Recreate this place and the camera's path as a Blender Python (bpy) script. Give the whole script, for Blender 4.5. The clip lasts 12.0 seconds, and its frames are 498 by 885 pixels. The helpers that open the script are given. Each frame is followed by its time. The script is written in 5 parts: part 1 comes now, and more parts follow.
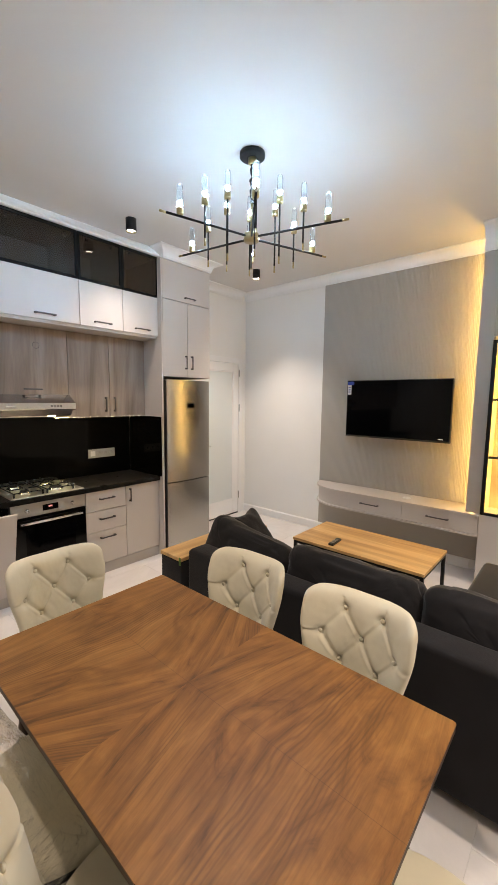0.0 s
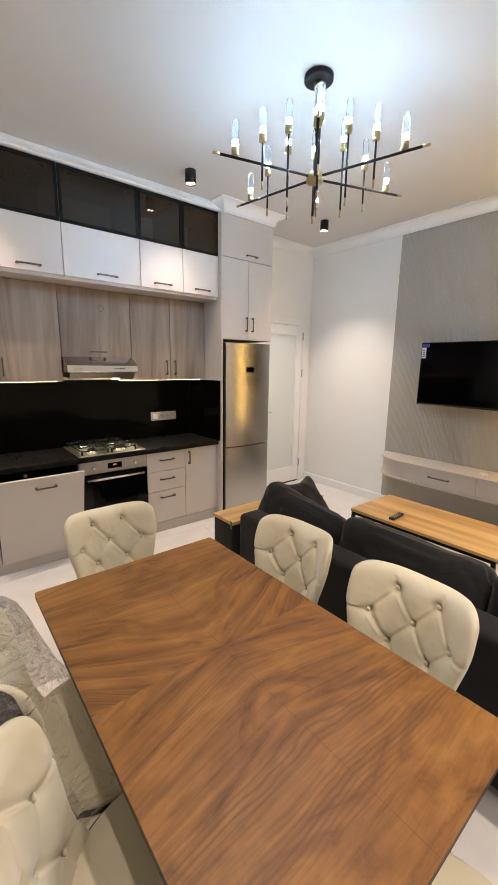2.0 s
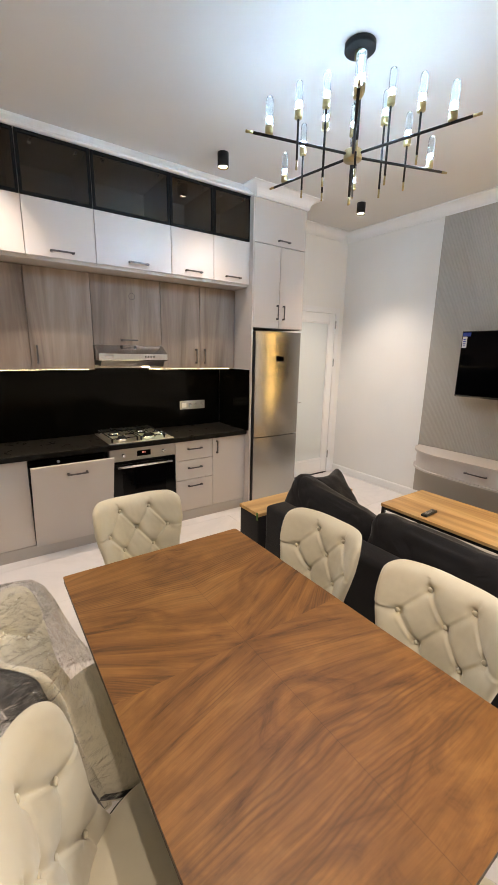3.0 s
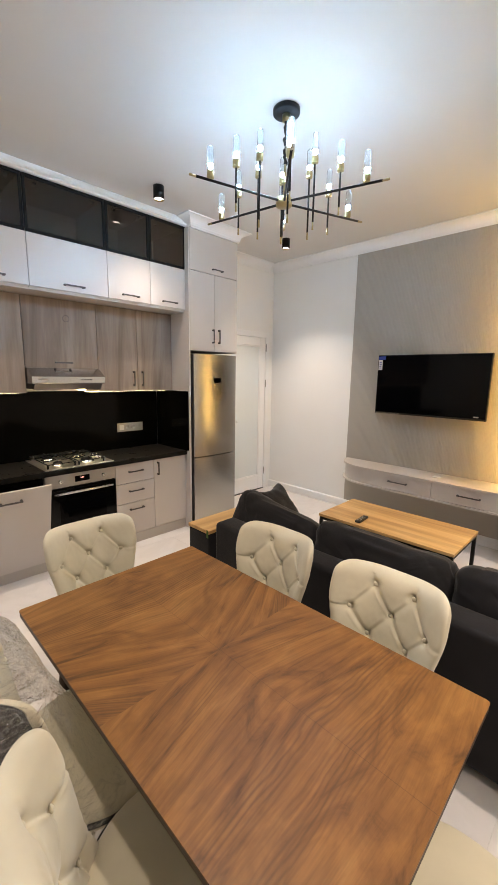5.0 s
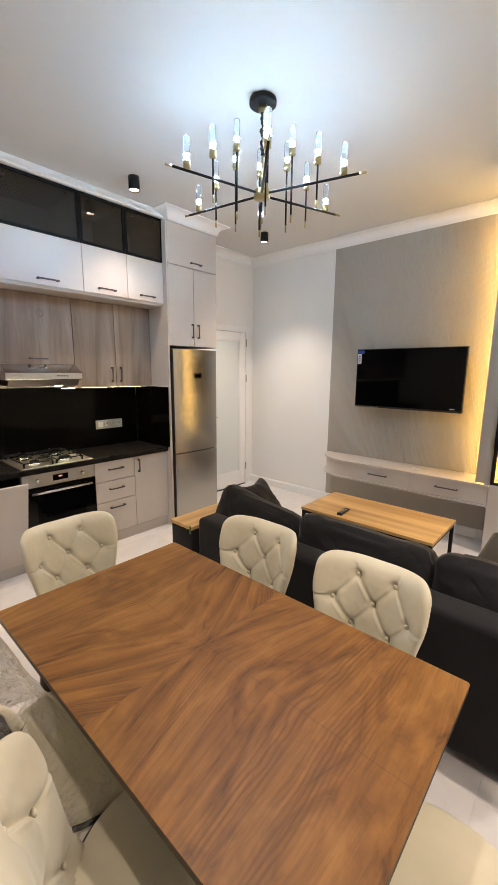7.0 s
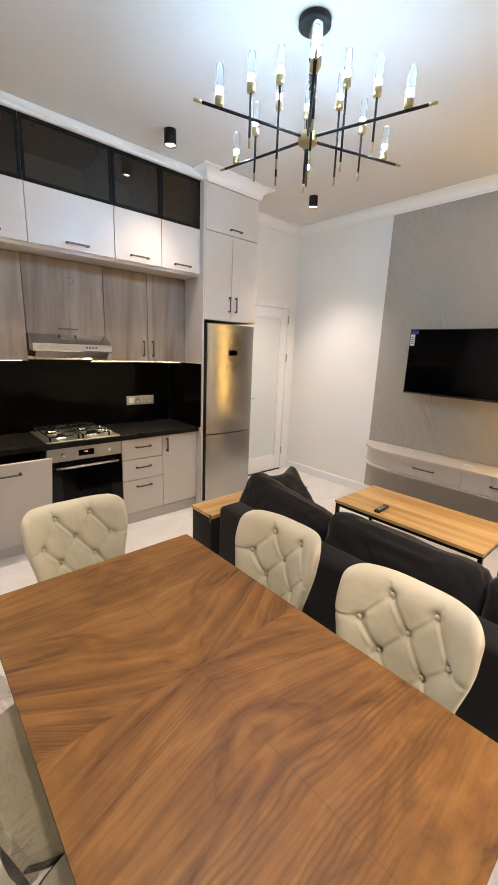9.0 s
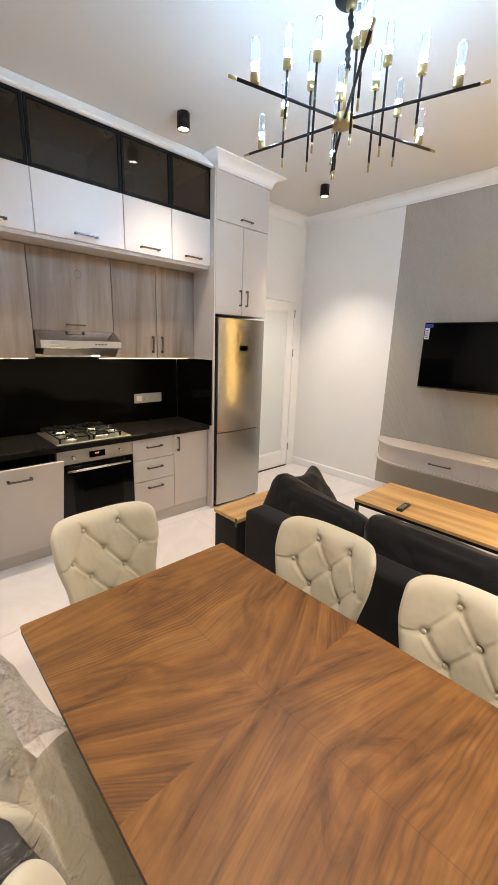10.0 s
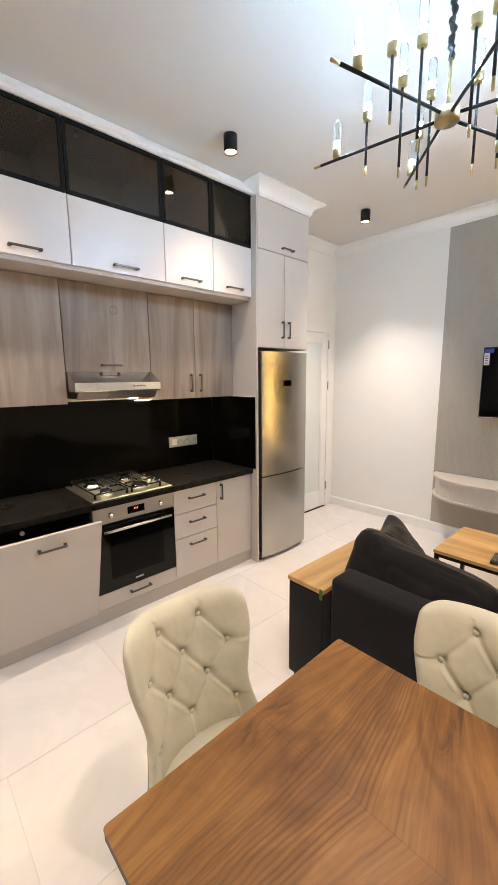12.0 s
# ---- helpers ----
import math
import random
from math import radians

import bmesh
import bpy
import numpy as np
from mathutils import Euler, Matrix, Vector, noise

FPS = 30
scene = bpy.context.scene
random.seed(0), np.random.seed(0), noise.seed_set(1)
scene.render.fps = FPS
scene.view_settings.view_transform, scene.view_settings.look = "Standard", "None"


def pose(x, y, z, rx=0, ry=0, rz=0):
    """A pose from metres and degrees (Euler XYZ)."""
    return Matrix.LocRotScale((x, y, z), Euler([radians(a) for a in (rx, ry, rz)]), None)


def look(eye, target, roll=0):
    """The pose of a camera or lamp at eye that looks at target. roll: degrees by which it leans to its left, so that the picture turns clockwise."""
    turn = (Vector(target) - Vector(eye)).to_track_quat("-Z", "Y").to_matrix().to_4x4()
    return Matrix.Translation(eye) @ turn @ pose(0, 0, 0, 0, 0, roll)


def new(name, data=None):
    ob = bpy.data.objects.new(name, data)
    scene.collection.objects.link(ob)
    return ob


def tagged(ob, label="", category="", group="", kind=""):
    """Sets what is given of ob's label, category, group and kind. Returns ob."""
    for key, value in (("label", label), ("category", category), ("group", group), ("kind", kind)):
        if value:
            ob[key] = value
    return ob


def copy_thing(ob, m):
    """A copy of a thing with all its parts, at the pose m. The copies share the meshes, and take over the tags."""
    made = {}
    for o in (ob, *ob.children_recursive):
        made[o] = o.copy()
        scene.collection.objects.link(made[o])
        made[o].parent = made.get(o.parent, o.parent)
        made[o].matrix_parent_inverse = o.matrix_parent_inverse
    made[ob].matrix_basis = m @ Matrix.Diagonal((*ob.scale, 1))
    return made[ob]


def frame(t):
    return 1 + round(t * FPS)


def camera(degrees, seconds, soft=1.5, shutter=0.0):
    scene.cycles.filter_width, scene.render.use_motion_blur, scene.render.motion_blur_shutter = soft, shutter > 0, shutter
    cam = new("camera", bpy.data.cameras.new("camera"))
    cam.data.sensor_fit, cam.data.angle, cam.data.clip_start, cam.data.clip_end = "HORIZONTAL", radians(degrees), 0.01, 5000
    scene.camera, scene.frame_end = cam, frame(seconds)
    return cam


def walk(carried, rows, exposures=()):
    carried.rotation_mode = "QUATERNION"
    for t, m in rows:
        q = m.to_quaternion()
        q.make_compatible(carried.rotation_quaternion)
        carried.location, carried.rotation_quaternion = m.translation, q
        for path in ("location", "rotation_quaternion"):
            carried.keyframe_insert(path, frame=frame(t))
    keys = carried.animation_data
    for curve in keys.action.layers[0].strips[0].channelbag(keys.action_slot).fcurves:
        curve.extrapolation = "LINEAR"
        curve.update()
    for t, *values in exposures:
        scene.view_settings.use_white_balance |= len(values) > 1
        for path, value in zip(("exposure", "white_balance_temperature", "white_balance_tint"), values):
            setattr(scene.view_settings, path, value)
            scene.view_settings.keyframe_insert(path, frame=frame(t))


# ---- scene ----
cam = camera(65.5, 12.0)
METRES, EYE, TILT, LEAN, TURN = 1.6, 1.656, 0.0, 0.0, 41.0
ROWS = [
    (0.0, 0.0, 0.0, 0.0, 0.07, -6.51, -0.62),
    (0.5, -0.013, 0.0026, -0.0212, -0.47, -10.13, -0.46),
    (1.0, -0.0056, 0.0062, -0.0173, 1.45, -11.16, -0.3),
    (1.5, 0.0154, 0.0273, -0.0153, 5.07, -10.97, -0.48),
    (2.0, 0.0421, 0.063, -0.0185, 9.92, -11.43, -0.79),
    (2.5, 0.0581, 0.0919, -0.0262, 14.01, -12.63, -1.0),
    (4.5, -0.015, 0.023, -0.0104, 6.23, -10.49, -0.98),
    (5.0, -0.0194, 0.0118, -0.0096, 3.62, -9.99, -0.88),
    (5.5, -0.0229, 0.0061, -0.0083, 1.67, -9.22, -0.69),
    (6.0, -0.0257, 0.0013, -0.0061, 0.49, -8.9, -0.52),
    (6.5, -0.0253, 0.0039, -0.01, -0.14, -9.62, -0.47),
    (7.0, -0.0197, 0.0156, -0.0174, 0.78, -10.52, -0.43),
    (7.5, 0.0159, 0.0648, -0.0173, 3.56, -11.13, -0.42),
    (9.5, -0.0219, 0.1962, -0.0292, 6.94, -14.15, -2.31),
    (10.0, -0.1155, 0.2164, -0.0245, 5.89, -14.33, -1.76),
    (10.5, -0.1818, 0.2288, -0.0222, 7.42, -13.41, -0.8),
    (11.0, -0.2248, 0.2995, -0.0237, 9.93, -11.83, 0.13),
    (11.5, -0.2653, 0.402, -0.0247, 7.71, -10.33, 0.35),
    (12.0, -0.3774, 0.433, -0.023, 5.95, -9.47, 0.54),
]
EDGES = [
    (2.7, look((-0.037, 0.168, 1.618), (-1.639, 1.271, 1.163), 1.1)),
    (4.3, look((-0.055, 0.017, 1.636), (-1.520, 1.329, 1.264), 1.05)),
    (7.7, look((-0.058, 0.132, 1.632), (-1.456, 1.509, 1.233), 0.6)),
    (9.3, look((-0.192, 0.227, 1.604), (-1.638, 1.530, 1.130), 2.3)),
]
WALKED = [(t, pose(0, 0, EYE, TILT, LEAN, TURN) @ pose(METRES * x, METRES * y, METRES * z, 90 + pitch, roll, yaw)) for t, x, y, z, yaw, pitch, roll in ROWS]
walk(cam, sorted(WALKED + EDGES, key=lambda row: row[0]), [(0.0, 0.72), (2.5, 0.82), (7.0, 0.76), (9.5, 0.95), (11.0, 1.05), (12.0, 1.12)])

# ---- world and light ----
world = bpy.data.worlds.new("night_outside")
scene.world = world
world.use_nodes = True
world.node_tree.nodes["Background"].inputs["Color"].default_value = (0.02, 0.025, 0.04, 1)
world.node_tree.nodes["Background"].inputs["Strength"].default_value = 0.3

CEIL = 3.10
BULB_POWER = 335.0
COOL = (0.48, 0.74, 1.0)
WARM = (1.0, 0.60, 0.16)
SOFTWARM = (1.0, 0.825, 0.675)


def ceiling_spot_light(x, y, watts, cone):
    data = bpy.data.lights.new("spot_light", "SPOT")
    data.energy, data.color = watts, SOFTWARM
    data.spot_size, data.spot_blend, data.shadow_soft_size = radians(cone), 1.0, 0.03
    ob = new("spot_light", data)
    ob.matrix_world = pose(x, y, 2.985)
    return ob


# First two are seen; the other six are unseen, added to brighten the room.
SEEN_AND_ADDED_SPOTS = [(-2.93, 1.875), (-2.95, 3.49), (-2.93, 0.25), (0.75, 0.25), (0.75, 1.9), (0.75, 3.3), (-0.95, 0.80), (-2.93, -1.1)]
for k, (sx, sy) in enumerate(SEEN_AND_ADDED_SPOTS):
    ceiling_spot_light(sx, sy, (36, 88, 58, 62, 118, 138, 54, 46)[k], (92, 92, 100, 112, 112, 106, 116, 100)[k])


# ---- materials ----
class Mat:
    def __init__(self, name, color, rough=0.5, metal=0.0):
        self.m = bpy.data.materials.new(name)
        self.m.use_nodes = True
        self.t = self.m.node_tree
        self.n = self.t.nodes
        self.b = self.n["Principled BSDF"]
        self.b.inputs["Base Color"].default_value = (*color, 1)
        self.b.inputs["Roughness"].default_value = rough
        self.b.inputs["Metallic"].default_value = metal
        self.color = color

    def link(self, a, b):
        self.t.links.new(a, b)

    def set(self, name, value):
        self.b.inputs[name].default_value = value
        return self

    def coords(self, scale=(1, 1, 1), rot=(0, 0, 0), world_space=False):
        c = self.n.new("ShaderNodeTexCoord")
        mp = self.n.new("ShaderNodeMapping")
        mp.inputs["Scale"].default_value = scale
        mp.inputs["Rotation"].default_value = rot
        if world_space:
            g = self.n.new("ShaderNodeNewGeometry")
            self.link(g.outputs["Position"], mp.inputs["Vector"])
        else:
            self.link(c.outputs["Object"], mp.inputs["Vector"])
        return mp.outputs["Vector"]

    def noise(self, vec, scale, detail=4, rough=0.55, dist=0.0):
        k = self.n.new("ShaderNodeTexNoise")
        k.inputs["Scale"].default_value = scale
        k.inputs["Detail"].default_value = detail
        k.inputs["Roughness"].default_value = rough
        k.inputs["Distortion"].default_value = dist
        self.link(vec, k.inputs["Vector"])
        return k.outputs["Fac"]

    def ramp(self, fac, stops):
        r = self.n.new("ShaderNodeValToRGB")
        e = r.color_ramp.elements
        while len(e) < len(stops):
            e.new(0.5)
        for el, (p, c) in zip(e, stops):
            el.position = p
            el.color = (*c, 1)
        self.link(fac, r.inputs["Fac"])
        return r.outputs["Color"]

    def math(self, op, a, b=None):
        k = self.n.new("ShaderNodeMath")
        k.operation = op
        for i, v in enumerate((a, b)):
            if v is None:
                continue
            if isinstance(v, (int, float)):
                k.inputs[i].default_value = v
            else:
                self.link(v, k.inputs[i])
        return k.outputs[0]

    def mixc(self, fac, a, b, mode="MIX"):
        k = self.n.new("ShaderNodeMixRGB")
        k.blend_type = mode
        for i, v in enumerate((fac, a, b)):
            if isinstance(v, (int, float)):
                k.inputs[i].default_value = v
            elif isinstance(v, tuple):
                k.inputs[i].default_value = (*v, 1)
            else:
                self.link(v, k.inputs[i])
        return k.outputs[0]

    def base(self, sock):
        self.link(sock, self.b.inputs["Base Color"])
        return self

    def rough(self, fac, lo, hi):
        k = self.n.new("ShaderNodeMapRange")
        k.inputs["To Min"].default_value, k.inputs["To Max"].default_value = lo, hi
        self.link(fac, k.inputs["Value"])
        self.link(k.outputs[0], self.b.inputs["Roughness"])
        return self

    def bump(self, fac, strength=0.2, dist=0.002):
        k = self.n.new("ShaderNodeBump")
        k.inputs["Strength"].default_value, k.inputs["Distance"].default_value = strength, dist
        self.link(fac, k.inputs["Height"])
        self.link(k.outputs["Normal"], self.b.inputs["Normal"])
        return self


def shade(c, f):
    return tuple(min(1, v * f) for v in c)


def painted(name, color, rough=0.5, var=0.05, grain=60.0, bump=0.08):
    m = Mat(name, color, rough)
    v = m.coords(world_space=True)
    big = m.noise(v, 1.3, 3)
    fine = m.noise(v, grain, 3)
    m.base(m.ramp(big, [(0.3, shade(color, 1 - var)), (0.7, shade(color, 1 + var))]))
    m.rough(fine, rough - 0.06, rough + 0.08)
    m.bump(fine, bump, 0.001)
    return m


def emitter(name, color, strength):
    m = bpy.data.materials.new(name)
    m.use_nodes = True
    b = m.node_tree.nodes["Principled BSDF"]
    b.inputs["Base Color"].default_value = (0.8, 0.8, 0.8, 1)
    b.inputs["Emission Color"].default_value = (*color, 1)
    b.inputs["Emission Strength"].default_value = strength
    return m


def pane_material(name, tint, gloss_rough=0.03, ior=1.5):
    """Thin glass: tinted see-through with a Fresnel gloss."""
    m = bpy.data.materials.new(name)
    m.use_nodes = True
    t = m.node_tree
    t.nodes.clear()
    out = t.nodes.new("ShaderNodeOutputMaterial")
    mix = t.nodes.new("ShaderNodeMixShader")
    tr = t.nodes.new("ShaderNodeBsdfTransparent")
    gl = t.nodes.new("ShaderNodeBsdfGlossy")
    fr = t.nodes.new("ShaderNodeFresnel")
    fr.inputs["IOR"].default_value = ior
    tr.inputs["Color"].default_value = (*tint, 1)
    gl.inputs["Roughness"].default_value = gloss_rough
    gl.inputs["Color"].default_value = (1, 1, 1, 1)
    t.links.new(fr.outputs[0], mix.inputs[0])
    t.links.new(tr.outputs[0], mix.inputs[1])
    t.links.new(gl.outputs[0], mix.inputs[2])
    t.links.new(mix.outputs[0], out.inputs["Surface"])
    return m, t, gl, mix


def table_veneer():
    """Walnut leaves fanned out from the middle and mirrored over the long seam."""
    m = Mat("walnut_veneer", (0.2, 0.09, 0.04), 0.42)
    c = m.n.new("ShaderNodeTexCoord")
    sep = m.n.new("ShaderNodeSeparateXYZ")
    m.link(c.outputs["Object"], sep.inputs[0])
    ax = m.math("ABSOLUTE", sep.outputs[0])
    ay = m.math("ABSOLUTE", sep.outputs[1])
    east = m.math("GREATER_THAN", sep.outputs[0], 0.0)
    lean = m.math("SUBTRACT", 0.52, m.math("MULTIPLY", east, 0.20))
    fan = m.math("SUBTRACT", 1.0, m.math("MULTIPLY", m.math("MULTIPLY", lean, ay), 1.9))
    across = m.math("DIVIDE", m.math("SUBTRACT", ax, m.math("MULTIPLY", lean, ay)), fan)
    leaf = m.math("ADD", m.math("MULTIPLY", east, 3.7), 1.35)

    def grain(along, width, detail, rough, dist, scale=1.0):
        v = m.n.new("ShaderNodeCombineXYZ")
        m.link(m.math("MULTIPLY", ay, along), v.inputs[0])
        m.link(m.math("MULTIPLY", across, width), v.inputs[1])
        m.link(leaf, v.inputs[2])
        return m.noise(v.outputs[0], scale, detail, rough, dist)

    flame = grain(3.4, 11.0, 5, 0.58, 1.1)
    col = m.ramp(flame, [(0.30, (0.088, 0.036, 0.0095)), (0.42, (0.198, 0.086, 0.0215)), (0.56, (0.260, 0.118, 0.030)), (0.75, (0.335, 0.163, 0.046))])
    rings = m.n.new("ShaderNodeMath")
    rings.operation = "SINE"
    wob = grain(2.2, 5.0, 3, 0.5, 0.4)
    m.link(m.math("ADD", m.math("MULTIPLY", across, 440.0), m.math("MULTIPLY", wob, 36.0)), rings.inputs[0])
    where = grain(0.7, 6.5, 2, 0.5, 0.3, 1.15)
    dark = m.math("MULTIPLY", m.math("POWER", m.math("ADD", m.math("MULTIPLY", rings.outputs[0], 0.5), 0.5), 2.0), m.math("MAXIMUM", m.ramp(where, [(0.54, (0, 0, 0)), (0.68, (0.8, 0.8, 0.8))]), m.ramp(across, [(0.31, (0, 0, 0)), (0.348, (1, 1, 1)), (0.372, (1, 1, 1)), (0.43, (0, 0, 0))])))
    col = m.mixc(m.math("MULTIPLY", dark, 0.52), col, (0.085, 0.038, 0.014))
    streak = grain(1.3, 42.0, 4, 0.55, 0.5)
    col = m.mixc(0.55, col, m.ramp(streak, [(0.34, (0.62, 0.60, 0.58)), (0.52, (1, 1, 1)), (0.70, (1.0, 1.0, 1.0))]), "MULTIPLY")
    pores = grain(9.0, 260.0, 3, 0.6, 0.0)
    col = m.mixc(0.20, col, m.ramp(pores, [(0.36, (0.5, 0.48, 0.46)), (0.56, (1, 1, 1))]), "MULTIPLY")
    blotch = m.noise(c.outputs["Object"], 6.5, 4, 0.6, 0.8)
    col = m.mixc(0.42, col, m.ramp(blotch, [(0.32, (0.66, 0.64, 0.62)), (0.56, (1, 1, 1))]), "MULTIPLY")
    seam = m.math("LESS_THAN", ay, 0.0010)
    col = m.mixc(m.math("MULTIPLY", seam, 0.35), col, (0.06, 0.025, 0.012))
    m.base(col)
    m.rough(blotch, 0.38, 0.50)
    m.set("Specular IOR Level", 0.30)
    m.bump(pores, 0.05, 0.001)
    return m


def plank_wood(name, dark, mid, light, axis=2, rough=0.5, scale=1.0, random_piece=True, fine_mix=0.32, knots=False):
    m = Mat(name, mid, rough)
    c = m.n.new("ShaderNodeTexCoord")
    g = m.n.new("ShaderNodeNewGeometry")
    mp = m.n.new("ShaderNodeMapping")
    s = [7.0 * scale] * 3
    s[axis] = 0.55 * scale
    mp.inputs["Scale"].default_value = s
    m.link(g.outputs["Position"], mp.inputs["Vector"])
    vec = mp.outputs["Vector"]
    if random_piece:
        info = m.n.new("ShaderNodeObjectInfo")
        add = m.n.new("ShaderNodeVectorMath")
        add.operation = "ADD"
        com = m.n.new("ShaderNodeCombineXYZ")
        m.link(m.math("MULTIPLY", info.outputs["Random"], 31.0), com.inputs[0])
        m.link(m.math("MULTIPLY", info.outputs["Random"], 17.0), com.inputs[1])
        m.link(vec, add.inputs[0])
        m.link(com.outputs[0], add.inputs[1])
        vec = add.outputs[0]
    f = m.noise(vec, 1.5, 6, 0.6, 0.9)
    fine = m.noise(vec, 14.0, 4, 0.6)
    col = m.ramp(f, [(0.28, dark), (0.5, mid), (0.72, light)])
    band = m.noise(vec, 0.42, 3, 0.5, 1.6)
    col = m.mixc(0.55, col, m.ramp(band, [(0.34, (0.50, 0.46, 0.43)), (0.47, (0.92, 0.90, 0.88)), (0.62, (1, 1, 1))]), "MULTIPLY")
    col = m.mixc(fine_mix, col, m.ramp(fine, [(0.3, (0.62, 0.60, 0.58)), (0.65, (1, 1, 1))]), "MULTIPLY")
    if knots:
        spot = m.n.new("ShaderNodeTexVoronoi")
        spot.inputs["Scale"].default_value = 0.62
        m.link(vec, spot.inputs["Vector"])
        col = m.mixc(0.75, col, m.ramp(spot.outputs["Distance"], [(0.03, (0.34, 0.28, 0.25)), (0.10, (0.80, 0.77, 0.75)), (0.19, (1, 1, 1))]), "MULTIPLY")
    m.base(col)
    m.rough(fine, rough - 0.06, rough + 0.08)
    m.bump(fine, 0.10, 0.001)
    return m


def fabric(name, color, rough=0.9, sheen=0.3, weave=700.0, var=0.12, bump=0.25):
    m = Mat(name, color, rough)
    v = m.coords(world_space=True)
    big = m.noise(v, 6.0, 4)
    fine = m.noise(v, weave, 2)
    m.base(m.ramp(big, [(0.3, shade(color, 1 - var)), (0.7, shade(color, 1 + var))]))
    m.bump(fine, bump, 0.001)
    m.set("Sheen Weight", sheen)
    m.set("Sheen Roughness", 0.4)
    m.set("Specular IOR Level", 0.2)
    return m


def marble_tile():
    m = Mat("porcelain_tile", (0.78, 0.75, 0.73), 0.16)
    v = m.coords((1, 1, 1), world_space=True)
    info = m.n.new("ShaderNodeObjectInfo")
    add = m.n.new("ShaderNodeVectorMath")
    add.operation = "ADD"
    com = m.n.new("ShaderNodeCombineXYZ")
    m.link(m.math("MULTIPLY", info.outputs["Random"], 9.0), com.inputs[2])
    m.link(v, add.inputs[0])
    m.link(com.outputs[0], add.inputs[1])
    veins = m.noise(add.outputs[0], 1.6, 8, 0.62, 1.4)
    soft = m.noise(add.outputs[0], 0.8, 3)
    a = m.ramp(veins, [(0.40, (0.76, 0.722, 0.705)), (0.495, (0.728, 0.692, 0.676)), (0.59, (0.77, 0.732, 0.716))])
    b = m.ramp(soft, [(0.3, (0.95, 0.95, 0.95)), (0.7, (1, 1, 1))])
    m.base(m.mixc(1.0, a, b, "MULTIPLY"))
    m.rough(soft, 0.13, 0.24)
    return m


def brushed(name, color, rough=0.3, axis=1):
    m = Mat(name, color, rough, 1.0)
    s = [220.0] * 3
    s[axis] = 3.0
    v = m.coords(tuple(s), world_space=True)
    f = m.noise(v, 1.0, 3)
    m.rough(f, rough - 0.02, rough + 0.03)
    m.base(m.ramp(f, [(0.3, shade(color, 0.96)), (0.7, shade(color, 1.03))]))
    m.set("Anisotropic", 0.2)
    return m


def black_stone():
    m = Mat("black_stone", (0.012, 0.011, 0.011), 0.30)
    v = m.coords(world_space=True)
    f = m.noise(v, 9.0, 6, 0.7, 0.6)
    s = m.noise(v, 240.0, 2)
    col = m.ramp(f, [(0.35, (0.008, 0.0075, 0.007)), (0.62, (0.016, 0.0145, 0.013)), (0.76, (0.026, 0.023, 0.020))])
    m.base(col)
    m.set("Specular IOR Level", 0.08)
    m.rough(f, 0.22, 0.36)
    m.bump(s, 0.03, 0.0005)
    return m


def black_gloss():
    m = Mat("black_splashback", (0.0025, 0.0023, 0.002), 0.08)
    m.set("Specular IOR Level", 0.06)
    v = m.coords(world_space=True)
    f = m.noise(v, 3.0, 5, 0.6)
    m.rough(f, 0.03, 0.07)
    return m


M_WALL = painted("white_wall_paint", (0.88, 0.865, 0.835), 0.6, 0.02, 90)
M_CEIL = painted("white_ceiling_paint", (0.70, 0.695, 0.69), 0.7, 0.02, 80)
M_TRIM = painted("white_gloss_trim", (0.89, 0.88, 0.865), 0.35, 0.02, 40, 0.03)
M_GREYPANEL = painted("taupe_panel", (0.415, 0.384, 0.337), 0.5, 0.03, 60, 0.04)
M_CASHMERE = painted("cashmere_laminate", (0.56, 0.51, 0.47), 0.42, 0.03, 120, 0.03)
# Cashmere again, with the stronger light on the upper fronts put in the colour.
M_LITCASHMERE = painted("lit_cashmere_laminate", (0.66, 0.615, 0.585), 0.31, 0.02, 2.0, 0.0)
M_PLINTH = painted("cashmere_plinth", (0.48, 0.44, 0.40), 0.5, 0.03)
M_CARCASS = painted("dark_cabinet_inside", (0.10, 0.09, 0.08), 0.6, 0.05)
M_OAK = plank_wood("grey_oak_laminate", (0.16, 0.12, 0.095), (0.285, 0.225, 0.185), (0.40, 0.33, 0.28), 2, 0.5, 0.62, True, 0.20, True)
M_WALNUT = table_veneer()
M_WALNUTEDGE = Mat("dark_walnut_edge", (0.045, 0.022, 0.012), 0.5)
M_LIGHTOAK = plank_wood("light_oak_laminate", (0.38, 0.21, 0.075), (0.60, 0.37, 0.145), (0.72, 0.48, 0.22), 0, 0.5, 0.9)
M_LIGHTOAK_Y = plank_wood("light_oak_shelf", (0.38, 0.21, 0.075), (0.60, 0.37, 0.145), (0.72, 0.48, 0.22), 1, 0.5, 0.9)
M_SOFA = fabric("charcoal_sofa_cloth", (0.0125, 0.0118, 0.0132), 0.9, 0.18, 900, 0.2, 0.4)
M_VELVET = fabric("cream_velvet", (0.61, 0.564, 0.437), 0.75, 0.4, 600, 0.06, 0.15)
M_PIPING = Mat("black_piping", (0.012, 0.012, 0.012), 0.6)
M_STEEL = brushed("brushed_steel", (0.44, 0.43, 0.41), 0.24, 2)
M_STEELH = brushed("hood_steel", (0.52, 0.51, 0.50), 0.17, 1)
M_OVENSTEEL = brushed("satin_oven_steel", (0.50, 0.48, 0.45), 0.48, 1)
M_CHROME = Mat("polished_steel", (0.78, 0.76, 0.73), 0.22, 1.0)
M_TRAY = brushed("hob_steel", (0.90, 0.86, 0.78), 0.34, 1)
